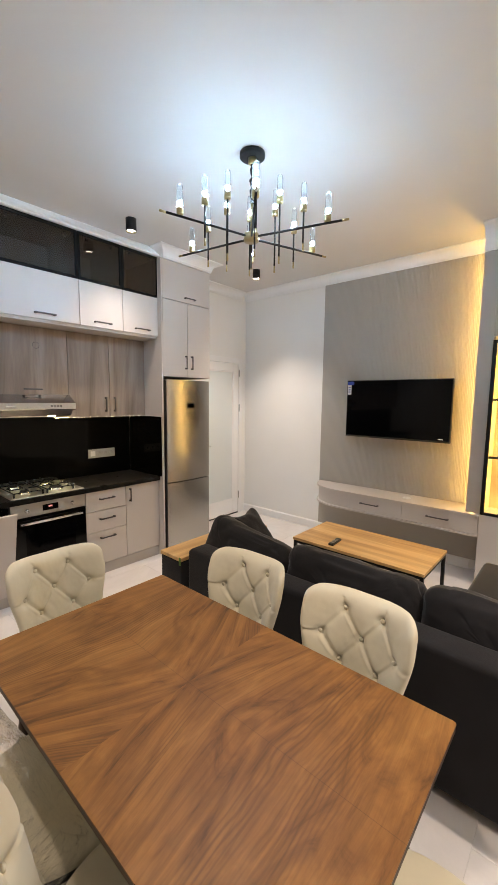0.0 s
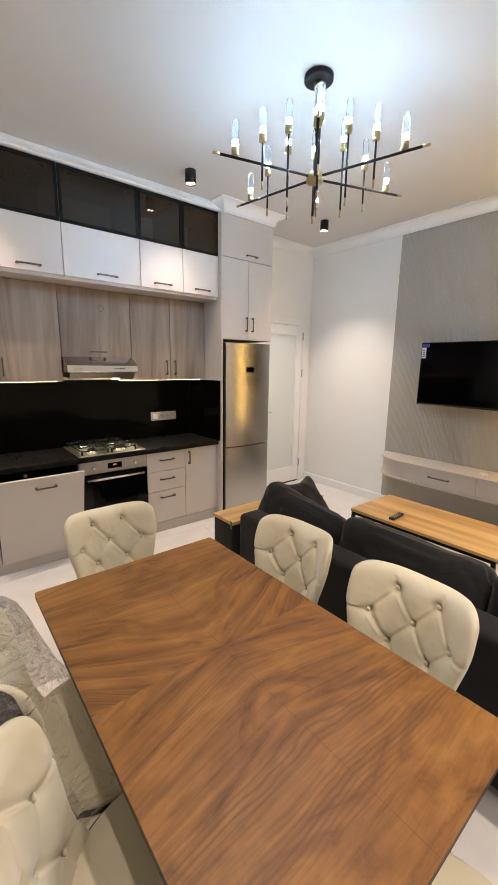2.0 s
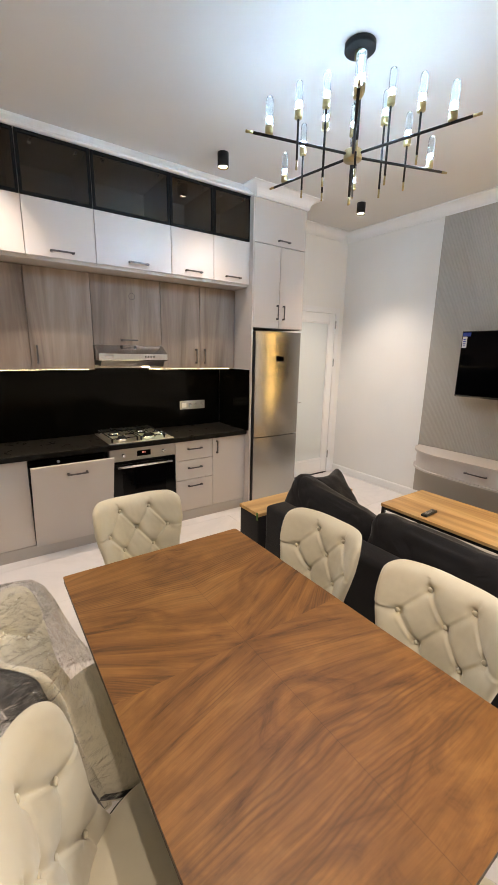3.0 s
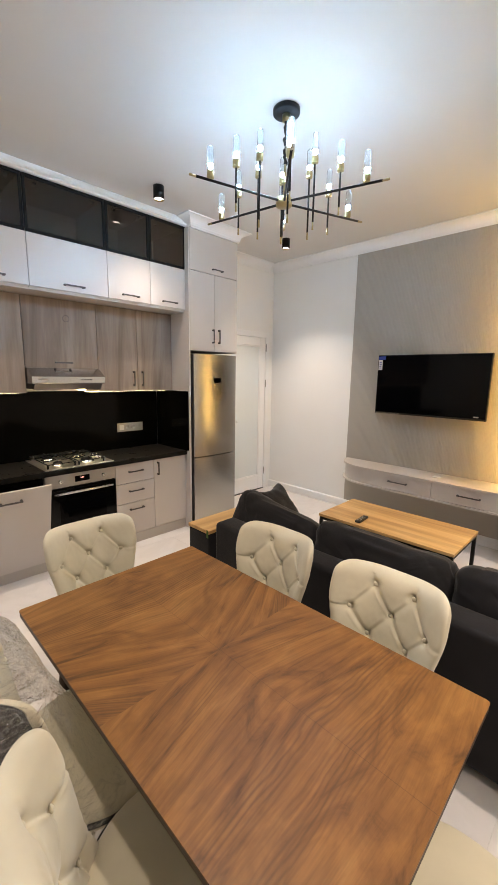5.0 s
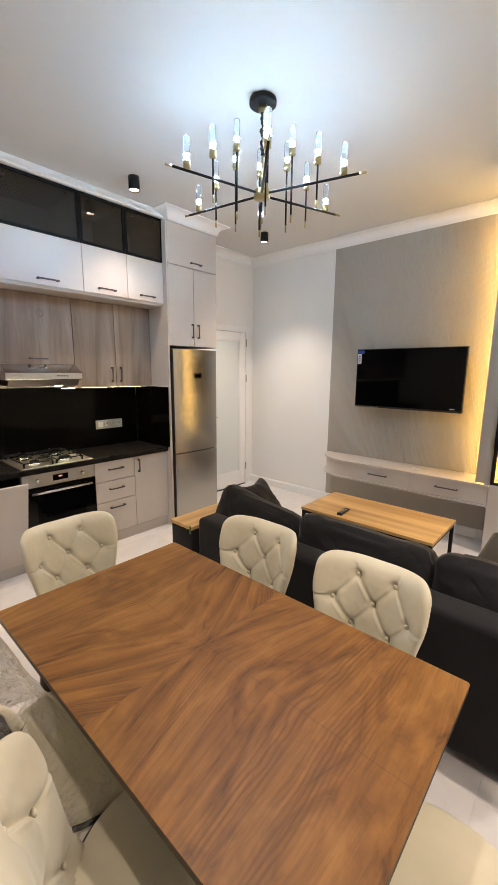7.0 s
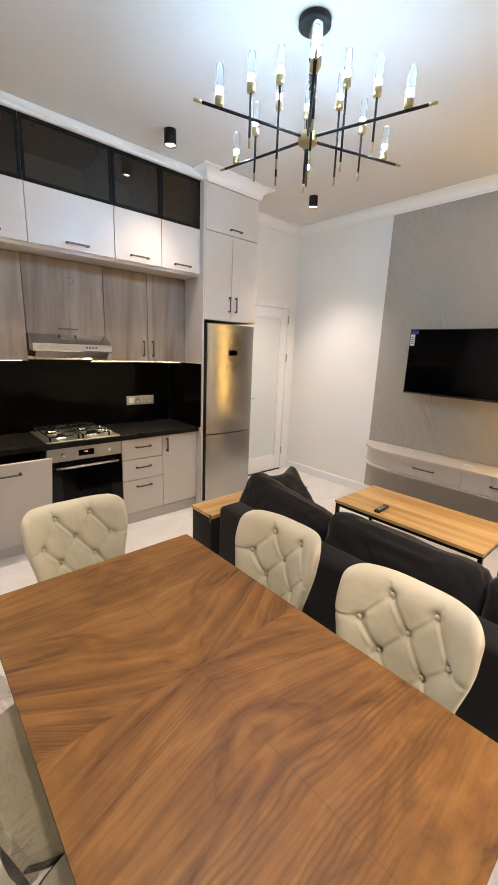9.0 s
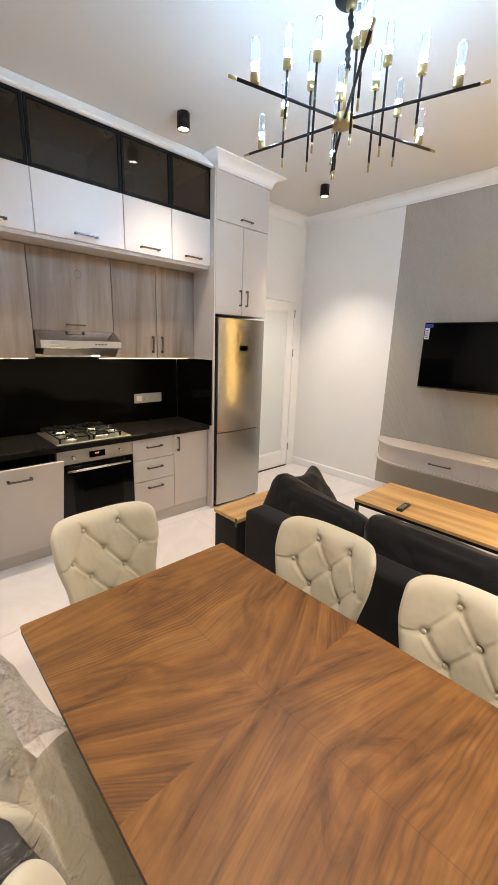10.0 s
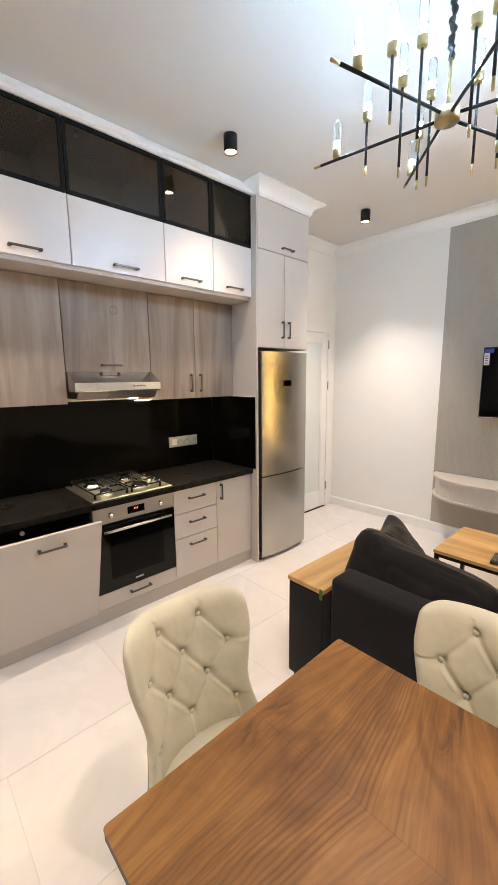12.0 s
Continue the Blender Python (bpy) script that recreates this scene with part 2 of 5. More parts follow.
M_SMOKEINSIDE = Mat("taupe_cabinet_inside", (0.34, 0.295, 0.245), 0.6)
M_SLIMFRAME = Mat("matt_black_aluminium", (0.006, 0.006, 0.006), 0.6)
M_SLIMFRAME.set("Specular IOR Level", 0.12)
M_GUNMETAL = brushed("gunmetal_handle", (0.13, 0.12, 0.12), 0.32, 1)
M_BLACKMETAL = painted("black_metal", (0.006, 0.006, 0.007), 0.42, 0.1, 200, 0.05)
M_BLACKMETAL.set("Specular IOR Level", 0.25)
M_BRASS = brushed("brass", (0.42, 0.345, 0.18), 0.30, 2)
M_BLACKGLASS = Mat("black_glass", (0.002, 0.002, 0.002), 0.05)
M_BLACKGLASS.set("Specular IOR Level", 0.3)
M_SCREEN = Mat("tv_screen", (0.0015, 0.0015, 0.002), 0.06)
M_SCREEN.set("Specular IOR Level", 0.13)
M_STONE = black_stone()
M_SPLASH = black_gloss()
M_TILE = marble_tile()
M_GROUT = painted("grey_grout", (0.66, 0.63, 0.61), 0.8, 0.05)
M_BLACKPLASTIC = Mat("black_plastic", (0.012, 0.012, 0.012), 0.45)
M_WHITEPLASTIC = Mat("white_plastic", (0.75, 0.74, 0.72), 0.4)
M_SILVERPLASTIC = Mat("silver_plastic", (0.45, 0.44, 0.42), 0.35, 0.6)
M_BLUELABEL = Mat("blue_label", (0.03, 0.06, 0.35), 0.5)
M_GREEN = Mat("green_tag", (0.06, 0.13, 0.015), 0.7)
M_RUBBER = Mat("black_cord", (0.008, 0.008, 0.008), 0.7)
M_BULB = emitter("bulb_glow", COOL, BULB_POWER)
M_SPOTGLOW = emitter("spot_glow", SOFTWARM, 18)
M_LEDWARM = emitter("warm_led_strip", WARM, 20)
M_LEDKITCHEN = emitter("kitchen_led_strip", (1.0, 0.76, 0.38), 15)
M_LEDCAB = emitter("cabinet_led_strip", (1.0, 0.62, 0.13), 60)
M_HOODLAMP = emitter("hood_lamp_glow", (1.0, 0.78, 0.40), 120)
M_REDLED = emitter("red_digits", (1.0, 0.03, 0.02), 0.5)
M_CLEAR = pane_material("clear_glass", (0.94, 0.96, 0.97), 0.02, 1.35)[0]
M_SMOKED = pane_material("smoked_glass", (0.60, 0.54, 0.47), 0.04, 1.45)[0]
M_GOLDINSIDE = painted("pale_oak_inside", (0.62, 0.52, 0.36), 0.5, 0.05)
M_FROST = Mat("frosted_glass", (0.78, 0.815, 0.805), 0.35)
M_FROST.set("Transmission Weight", 0.12)


def film_material():
    m, t, gl, mix = pane_material("clear_plastic_film", (0.975, 0.97, 0.96), 0.07, 1.50)
    nz = t.nodes.new("ShaderNodeTexNoise")
    geo = t.nodes.new("ShaderNodeNewGeometry")
    mp = t.nodes.new("ShaderNodeMapping")
    mp.inputs["Scale"].default_value = (1, 1, 2.2)
    t.links.new(geo.outputs["Position"], mp.inputs["Vector"])
    t.links.new(mp.outputs["Vector"], nz.inputs["Vector"])
    nz.inputs["Scale"].default_value, nz.inputs["Detail"].default_value = 15, 5
    nz.inputs["Distortion"].default_value = 1.6
    bp = t.nodes.new("ShaderNodeBump")
    bp.inputs["Strength"].default_value, bp.inputs["Distance"].default_value = 1.0, 0.05
    t.links.new(nz.outputs["Fac"], bp.inputs["Height"])
    t.links.new(bp.outputs["Normal"], gl.inputs["Normal"])
    for n in t.nodes:
        if n.type == "FRESNEL":
            t.links.new(bp.outputs["Normal"], n.inputs["Normal"])
    # crinkles are milky, and white streaks painted there stand in for the film's glints
    ridge = t.nodes.new("ShaderNodeTexNoise")
    ridge.inputs["Scale"].default_value, ridge.inputs["Detail"].default_value = 13, 7
    ridge.inputs["Distortion"].default_value = 0.5
    mp2 = t.nodes.new("ShaderNodeMapping")
    mp2.inputs["Rotation"].default_value = (0.3, 0.25, 0.5)
    mp2.inputs["Scale"].default_value = (3.0, 1.2, 0.8)
    t.links.new(geo.outputs["Position"], mp2.inputs["Vector"])
    t.links.new(mp2.outputs["Vector"], ridge.inputs["Vector"])
    rp = t.nodes.new("ShaderNodeValToRGB")
    el = rp.color_ramp.elements
    el.new(0.5)
    el[0].position, el[0].color = 0.475, (0.02, 0.02, 0.02, 1)
    el[1].position, el[1].color = 0.50, (0.20, 0.20, 0.20, 1)
    el[2].position, el[2].color = 0.52, (0.02, 0.02, 0.02, 1)
    t.links.new(ridge.outputs["Fac"], rp.inputs["Fac"])
    milky_glint = t.nodes.new("ShaderNodeBsdfDiffuse")
    milky_glint.inputs["Color"].default_value = (0.88, 0.87, 0.86, 1)
    both = t.nodes.new("ShaderNodeMixShader")
    t.links.new(rp.outputs["Color"], both.inputs[0])
    t.links.new(mix.outputs[0], both.inputs[1])
    t.links.new(milky_glint.outputs[0], both.inputs[2])
    out = [n for n in t.nodes if n.type == "OUTPUT_MATERIAL"][0]
    t.links.new(both.outputs[0], out.inputs["Surface"])
    return m


M_FILM = film_material()


def tube_material():
    """Lightly frosted glass that scatters a little of the lamp's light."""
    m, t, gl, mix = pane_material("frosted_lamp_glass", (0.93, 0.96, 0.98), 0.05, 1.3)
    tl = t.nodes.new("ShaderNodeBsdfTranslucent")
    tl.inputs["Color"].default_value = (0.9, 0.95, 1.0, 1)
    both = t.nodes.new("ShaderNodeMixShader")
    both.inputs[0].default_value = 0.07
    out = [n for n in t.nodes if n.type == "OUTPUT_MATERIAL"][0]
    t.links.new(mix.outputs[0], both.inputs[1])
    t.links.new(tl.outputs[0], both.inputs[2])
    t.links.new(both.outputs[0], out.inputs["Surface"])
    return m


M_TUBE = tube_material()
M_SHELL = fabric("dark_grey_velvet", (0.055, 0.05, 0.045), 0.8, 0.3, 600, 0.2, 0.2)


# ---- building helpers ----
def mat_of(m):
    return m.m if isinstance(m, Mat) else m


def part(name, bm, material, parent=None, label="", smooth=False):
    me = bpy.data.meshes.new(name)
    bmesh.ops.recalc_face_normals(bm, faces=bm.faces[:])
    bm.to_mesh(me)
    bm.free()
    me.materials.append(mat_of(material))
    if smooth:
        for p in me.polygons:
            p.use_smooth = True
    ob = new(name, me)
    if parent is not None:
        ob.parent = parent
    if label:
        ob["label"] = label
    return ob


def thing(name, label, category, group="", at=(0, 0, 0), rz=0, kind=""):
    ob = new(name)
    ob.empty_display_size = 0.05
    ob.matrix_world = pose(*at, 0, 0, rz)
    return tagged(ob, label, category, group, kind)


def box_into(bm, x0, x1, y0, y1, z0, z1, bevel=0.0, seg=2):
    b = bmesh.new()
    bmesh.ops.create_cube(b, size=1.0, matrix=Matrix.LocRotScale(((x0 + x1) / 2, (y0 + y1) / 2, (z0 + z1) / 2), None, (abs(x1 - x0), abs(y1 - y0), abs(z1 - z0))))
    if bevel:
        bmesh.ops.bevel(b, geom=b.edges[:], offset=bevel, segments=seg, profile=0.5, affect="EDGES")
    me = bpy.data.meshes.new("tmp")
    b.to_mesh(me)
    b.free()
    bm.from_mesh(me)
    bpy.data.meshes.remove(me)
    return bm


def box(x0, x1, y0, y1, z0, z1, bevel=0.0, seg=2):
    return box_into(bmesh.new(), x0, x1, y0, y1, z0, z1, bevel, seg)


def rod_into(bm, a, b, r, seg=14, r2=None):
    a, b = Vector(a), Vector(b)
    d = b - a
    m = Matrix.Translation((a + b) / 2) @ d.to_track_quat("Z", "Y").to_matrix().to_4x4()
    bmesh.ops.create_cone(bm, cap_ends=True, segments=seg, radius1=r, radius2=r if r2 is None else r2, depth=d.length, matrix=m)
    return bm


def rod(a, b, r, seg=14, r2=None):
    return rod_into(bmesh.new(), a, b, r, seg, r2)


def lathe(profile, seg=24):
    """A solid turned round z from (radius, z) pairs."""
    bm = bmesh.new()
    rings = []
    for r, z in profile:
        rings.append([bm.verts.new((r * math.cos(2 * math.pi * i / seg), r * math.sin(2 * math.pi * i / seg), z)) for i in range(seg)])
    for a, b in zip(rings, rings[1:]):
        for i in range(seg):
            bm.faces.new((a[i], a[(i + 1) % seg], b[(i + 1) % seg], b[i]))
    bm.faces.new(rings[0][::-1])
    bm.faces.new(rings[-1])
    return bm


def extrude_profile(points, axis, a, b):
    """A closed 2-D outline drawn out along an axis: 'x' takes (y, z), 'y' takes (x, z), 'z' takes (x, y)."""
    bm = bmesh.new()

    def put(p, t):
        return {"x": (t, p[0], p[1]), "y": (p[0], t, p[1]), "z": (p[0], p[1], t)}[axis]
    lo = [bm.verts.new(put(p, a)) for p in points]
    hi = [bm.verts.new(put(p, b)) for p in points]
    n = len(points)
    bm.faces.new(lo)
    bm.faces.new(hi[::-1])
    for i in range(n):
        bm.faces.new((lo[i], hi[i], hi[(i + 1) % n], lo[(i + 1) % n]))
    return bm


def cushion(w, d, h, seed=0, n=18, puff=1.0, wrinkle=0.008, ear=0.055):
    """A stuffed cushion of size w x d x h round its middle, with seams and creases."""
    bm = bmesh.new()
    tops, bots = {}, {}
    for i in range(n + 1):
        for j in range(n + 1):
            u, v = math.sin(math.pi * (i / n - 0.5)), math.sin(math.pi * (j / n - 0.5))
            edge = (1 - abs(u) ** 12) * (1 - abs(v) ** 9)
            t = max(edge, 0) ** 0.36 * (0.80 + 0.20 * math.cos(u * 1.3) * math.cos(v * 1.3))
            x = u * w / 2 * (0.965 + ear * abs(u * v) ** 3)
            y = v * d / 2 * (0.95 + ear * 1.3 * abs(u * v) ** 3)
            k = noise.noise(Vector((u * 2.1 + seed * 7.3, v * 2.1, seed))) * wrinkle + noise.noise(Vector((u * 6 + seed, v * 5, 3.1 + seed))) * wrinkle * 0.5 + (0.5 - abs(noise.noise(Vector((u * 3.3 + seed * 2, v * 1.2 + u * 2.0, seed * 3.0))))) * wrinkle
            tops[i, j] = bm.verts.new((x, y, h / 2 * t * puff + k * t))
            if 0 < i < n and 0 < j < n:
                bots[i, j] = bm.verts.new((x, y, -h / 2 * t * puff + k * t))
            else:
                bots[i, j] = tops[i, j]
    for i in range(n):
        for j in range(n):
            bm.faces.new((tops[i, j], tops[i + 1, j], tops[i + 1, j + 1], tops[i, j + 1]))
            f = (bots[i, j], bots[i, j + 1], bots[i + 1, j + 1], bots[i + 1, j])
            if len(set(f)) == 4:
                try:
                    bm.faces.new(f)
                except ValueError:
                    pass
    return bm


def plump_cushion(w, d, h, seed, nl=120, nk=48):
    """A boxy stuffed back cushion round its middle, with pointed corners, a seam and soft creases."""
    def sp(c, e):
        return math.copysign(abs(c) ** e, c)
    bm = bmesh.new()
    rows = []
    for j in range(1, nk):
        lat = math.pi * (j / nk - 0.5)
        row = []
        for i in range(nl):
            lon = 2 * math.pi * i / nl
            r = sp(math.cos(lat), 0.50)
            u, v = sp(math.cos(lon), 0.30), sp(math.sin(lon), 0.34)
            ear = 1 + 0.075 * abs(u * v) ** 3 * r
            thick = sp(math.sin(lat), 0.62) * (1 - 0.30 * abs(u * v * r) ** 3)
            p = Vector((w / 2 * r * u * ear, d / 2 * r * v * ear, h / 2 * thick))
            q = p * 4.2 + Vector((seed * 5.1, 0, 0))
            k = 0.016 * noise.noise(q) + 0.016 * (0.35 - abs(noise.noise(Vector((p.x * 7 + seed, p.y * 11, p.z * 9))))) + 0.006 * noise.noise(q * 5)
            pull = abs(noise.noise(Vector((p.x * 15 + p.y * 9 + seed, p.y * 6, p.z * 5))))
            k -= 0.007 * max(0.0, 0.16 - pull) / 0.16
            sag = 1 + 0.06 * noise.noise(Vector((p.x * 3 + seed * 3, 0, 2.0)))
            seam = 0.0045 * math.exp(-((math.sin(lat) - 0.0) / 0.05) ** 2)
            row.append(bm.verts.new(Vector((p.x, p.y * sag, p.z)) + p.normalized() * (k + seam)))
        rows.append(row)
    for a, b in zip(rows, rows[1:]):
        for i in range(nl):
            bm.faces.new((a[i], a[(i + 1) % nl], b[(i + 1) % nl], b[i]))
    bm.faces.new(rows[0][::-1])
    bm.faces.new(rows[-1])
    return bm


def bar_handle(parent, at, length=0.14, upright=False, out=(1, 0, 0), name="handle"):
    """A flat-bar pull with two feet; at is the middle on the door's face."""
    bm = bmesh.new()
    o = Vector(out)
    side = Vector((0, 0, 1)) if upright else o.cross(Vector((0, 0, 1)))
    c = Vector(at)
    third = o.cross(side)

    def slab(mid, hs, ho, ht):
        b = bmesh.new()
        rot = Matrix((side, o, third)).transposed().to_4x4()
        bmesh.ops.create_cube(b, size=1.0, matrix=Matrix.Translation(mid) @ rot @ Matrix.Diagonal((hs * 2, ho * 2, ht * 2, 1)))
        bmesh.ops.bevel(b, geom=b.edges[:], offset=0.0015, segments=2, profile=0.5, affect="EDGES")
        me = bpy.data.meshes.new("tmp")
        b.to_mesh(me)
        b.free()
        bm.from_mesh(me)
        bpy.data.meshes.remove(me)
    slab(c + o * 0.026, length / 2, 0.004, 0.006)
    for s in (-1, 1):
        slab(c + side * s * (length / 2 - 0.008) + o * 0.0115, 0.008, 0.0125, 0.0065)
    return part(name, bm, M_GUNMETAL, parent, "dark gunmetal bar handle")


# ---- the room ----
X0, X1, Y0, Y1 = -3.84, 2.2, -1.9, 4.22
DOORX = -3.75


def structure(name, bm, mat, label, category):
    return tagged(part(name, bm, mat), label, category, kind="structure")


floor = structure("floor", box(X0 - 0.2, X1 + 0.2, Y0 - 0.2, Y1 + 0.2, -0.12, -0.0022), M_GROUT, "pale glossy marble-look porcelain tile floor", "floor")
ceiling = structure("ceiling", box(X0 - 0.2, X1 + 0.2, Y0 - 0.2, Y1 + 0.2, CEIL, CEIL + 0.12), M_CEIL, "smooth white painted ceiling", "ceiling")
structure("wall_west", box(X0 - 0.15, X0, Y0 - 0.15, 3.05, 0, CEIL), M_WALL, "white painted wall behind the kitchen units", "wall")
DY0, DY1, DZ = 3.24, 4.135, 2.205
bm = box(X0 - 0.15, DOORX, 3.05, DY0, 0, CEIL)
box_into(bm, X0 - 0.15, DOORX, DY0, DY1, DZ, CEIL)
box_into(bm, X0 - 0.15, DOORX, DY1, Y1 + 0.15, 0, CEIL)
structure("wall_door", bm, M_WALL, "white painted wall with a door opening", "wall")
structure("wall_north", box(DOORX, X1 + 0.15, Y1, Y1 + 0.15, 0, CEIL), M_WALL, "white painted wall behind the television", "wall")
structure("wall_east", box(X1, X1 + 0.15, Y0 - 0.15, Y1, 0, CEIL), M_WALL, "plain white painted wall", "wall")
structure("wall_south", box(X0, X1, Y0 - 0.15, Y0, 0, CEIL), M_WALL, "plain white painted wall", "wall")
# hall beyond the glazed door
bm = box(-5.2, -5.1, 2.8, 4.6, 0, 2.6)
box_into(bm, -5.1, X0 - 0.15, 2.7, 2.8, 0, 2.6)
box_into(bm, -5.1, X0 - 0.15, 4.6, 4.7, 0, 2.6)
box_into(bm, -5.2, X0 - 0.15, 2.7, 4.7, 2.6, 2.7)
box_into(bm, -5.2, X0 - 0.15, 2.7, 4.7, -0.1, 0)
structure("wall_hall", bm, M_WALL, "plain white walls of the hall beyond the door", "wall")
structure("baseboard", extrude_profile([(Y1, 0), (Y1 - 0.016, 0), (Y1 - 0.016, 0.085), (Y1 - 0.010, 0.098), (Y1, 0.10)], "x", DOORX, -0.76), M_TRIM, "white painted baseboard", "baseboard")


def cove(depth, height, base, n=7):
    """Outline of a cove moulding: (out from the wall, z)."""
    pts = [(0, base), (0.012, base), (0.014, base + 0.012)]
    for i in range(n + 1):
        a = math.pi / 2 * i / n
        pts.append((0.018 + (depth - 0.03) * (1 - math.cos(a)), base + 0.014 + (height - 0.026) * math.sin(a)))
    pts += [(depth, base + height - 0.010), (depth, base + height), (0, base + height)]
    return pts


structure("cornice_north", extrude_profile([(Y1 - o, z) for o, z in cove(0.10, 0.10, 3.0)], "x", DOORX, -0.76), M_TRIM, "white plaster cove cornice", "cornice")
structure("cornice_door", extrude_profile([(DOORX + o, z) for o, z in cove(0.10, 0.10, 3.0)], "y", 3.03, Y1 - 0.1), M_TRIM, "white plaster cove cornice", "cornice")


def cornice_round(name, label, x0, xf, y0, y1, depth, height, base):
    """A cove carried round a box front: along the front at xf and back along both sides."""
    bm = bmesh.new()
    rows = []
    for o, z in cove(depth, height, base):
        rows.append([bm.verts.new(p) for p in ((x0, y0 - o, z), (xf + o, y0 - o, z), (xf + o, y1 + o, z), (x0, y1 + o, z))])
    for a, b in zip(rows, rows[1:]):
        for i in range(3):
            bm.faces.new((a[i], a[i + 1], b[i + 1], b[i]))
    return structure(name, bm, M_TRIM, label, "cornice")


TALLX, TY0, TY1 = -3.22, 2.39, 3.02
cornice_round("cornice_tall", "white plaster cornice round the tall cabinet", DOORX, TALLX, TY0 + 0.02, TY1, 0.105, 0.098, 3.0)
structure("cornice_kitchen", extrude_profile([(X0, 3.015), (-3.275, 3.015), (-3.262, 3.022), (-3.262, 3.036), (-3.285, 3.05), (-3.30, 3.075), (-3.305, CEIL - 0.001), (X0, CEIL - 0.001)], "y", Y0, TY0), M_TRIM, "white cornice strip above the wall cabinets", "cornice")

# ---- door to the hall ----
DHY, DHZ = 3.385, 1.02
door = thing("door_1", "white interior door with a frosted glass panel", "door", kind="structure")
bm = box(DOORX - 0.05, DOORX + 0.018, DY1 - 0.07, DY1, 0, DZ, 0.003)
box_into(bm, DOORX - 0.05, DOORX + 0.018, DY0, DY0 + 0.07, 0, DZ, 0.003)
box_into(bm, DOORX - 0.05, DOORX + 0.018, DY0 + 0.07, DY1 - 0.07, DZ - 0.07, DZ, 0.003)
part("door_frame", bm, M_TRIM, door)
a0, a1, top = DY0 + 0.073, DY1 - 0.073, DZ - 0.073
leaf = box(DOORX - 0.03, DOORX + 0.010, a1 - 0.10, a1, 0.012, top, 0.004)
box_into(leaf, DOORX - 0.03, DOORX + 0.010, a0, a0 + 0.10, 0.012, top, 0.004)
box_into(leaf, DOORX - 0.03, DOORX + 0.010, a0 + 0.10, a1 - 0.10, top - 0.11, top, 0.004)
box_into(leaf, DOORX - 0.03, DOORX + 0.010, a0 + 0.10, a1 - 0.10, 0.012, 0.21, 0.004)
leaf = part("door_leaf", leaf, M_TRIM, door)
part("glass_panel", box(DOORX - 0.014, DOORX - 0.006, a0 + 0.10, a1 - 0.10, 0.21, top - 0.11), M_FROST, leaf, "frosted glass panel")
bm = bmesh.new()
for s0, s1, t0, t1 in ((a0 + 0.10, a0 + 0.115, 0.21, top - 0.11), (a1 - 0.115, a1 - 0.10, 0.21, top - 0.11)):
    box_into(bm, DOORX - 0.006, DOORX + 0.006, s0, s1, t0, t1, 0.003)
for t0, t1 in ((0.21, 0.225), (top - 0.125, top - 0.11)):
    box_into(bm, DOORX - 0.006, DOORX + 0.006, a0 + 0.115, a1 - 0.115, t0, t1, 0.003)
part("glazing_bead", bm, M_TRIM, leaf)
for hz in (0.27, 1.52, 2.0):
    part("hinge", rod((DOORX + 0.024, a1 + 0.002, hz - 0.05), (DOORX + 0.024, a1 + 0.002, hz + 0.05), 0.007, 10), M_STEEL, door, "steel butt hinge")
bm = rod((DOORX + 0.010, DHY, DHZ), (DOORX + 0.045, DHY, DHZ), 0.009, 12)
rod_into(bm, (DOORX + 0.045, DHY - 0.006, DHZ), (DOORX + 0.045, DHY + 0.11, DHZ), 0.007, 12)
part("door_handle", bm, M_CHROME, leaf, "steel lever handle", True)
part("threshold", box(DOORX - 0.09, DOORX + 0.02, DY0 + 0.071, DY1 - 0.071, 0.0, 0.008), M_BLACKMETAL, door, "dark metal threshold strip")

# ---- kitchen ----
BX, WX, UX = -3.30, -3.52, -3.28          # faces of base, oak and upper doors
CT0, CT1 = 0.805, 0.848                   # worktop
BACK = -3.83


def carcass(parent, xf, y0, y1, z0, z1, mat, t=0.016, name="body"):
    bm = box(BACK, xf - 0.019, y0, y0 + t, z0, z1)
    box_into(bm, BACK, xf - 0.019, y1 - t, y1, z0, z1)
    box_into(bm, BACK, xf - 0.019, y0 + t, y1 - t, z0, z0 + t)
    box_into(bm, BACK, xf - 0.019, y0 + t, y1 - t, z1 - t, z1)
    box_into(bm, BACK, BACK + 0.006, y0 + t, y1 - t, z0 + t, z1 - t)
    return part(name, bm, mat, parent)


def front(parent, xf, y0, y1, z0, z1, mat, name="door", handle=None, length=0.14):
    """A door or drawer front; handle is (y, z, upright)."""
    g = 0.0015
    d = part(name, box(xf - 0.018, xf, y0 + g, y1 - g, z0 + g, z1 - g, 0.0012), mat, parent)
    if handle:
        bar_handle(d, (xf, handle[0], handle[1]), length, handle[2])
    return d


def base_label(k):
    return "cashmere-beige base cabinet with %s under the black worktop" % k


# drawer unit and door unit beside the fridge
u = thing("drawer_cabinet", base_label("three drawers"), "cabinet", "kitchen base units")
carcass(u, BX, 1.588, 1.987, 0.10, CT0, M_CARCASS)
for z0, z1 in ((0.615, 0.80), (0.42, 0.612), (0.105, 0.417)):
    front(u, BX, 1.588, 1.987, z0, z1, M_CASHMERE, "drawer", (1.7875, z1 - 0.075 if z1 > 0.5 else z1 - 0.06, False), 0.15)
u = thing("base_cabinet", base_label("one door"), "cabinet", "kitchen base units")
carcass(u, BX, 1.988, 2.372, 0.10, CT0, M_CARCASS)
front(u, BX, 1.988, 2.372, 0.105, 0.80, M_CASHMERE, "door", (2.03, 0.71, True), 0.13)

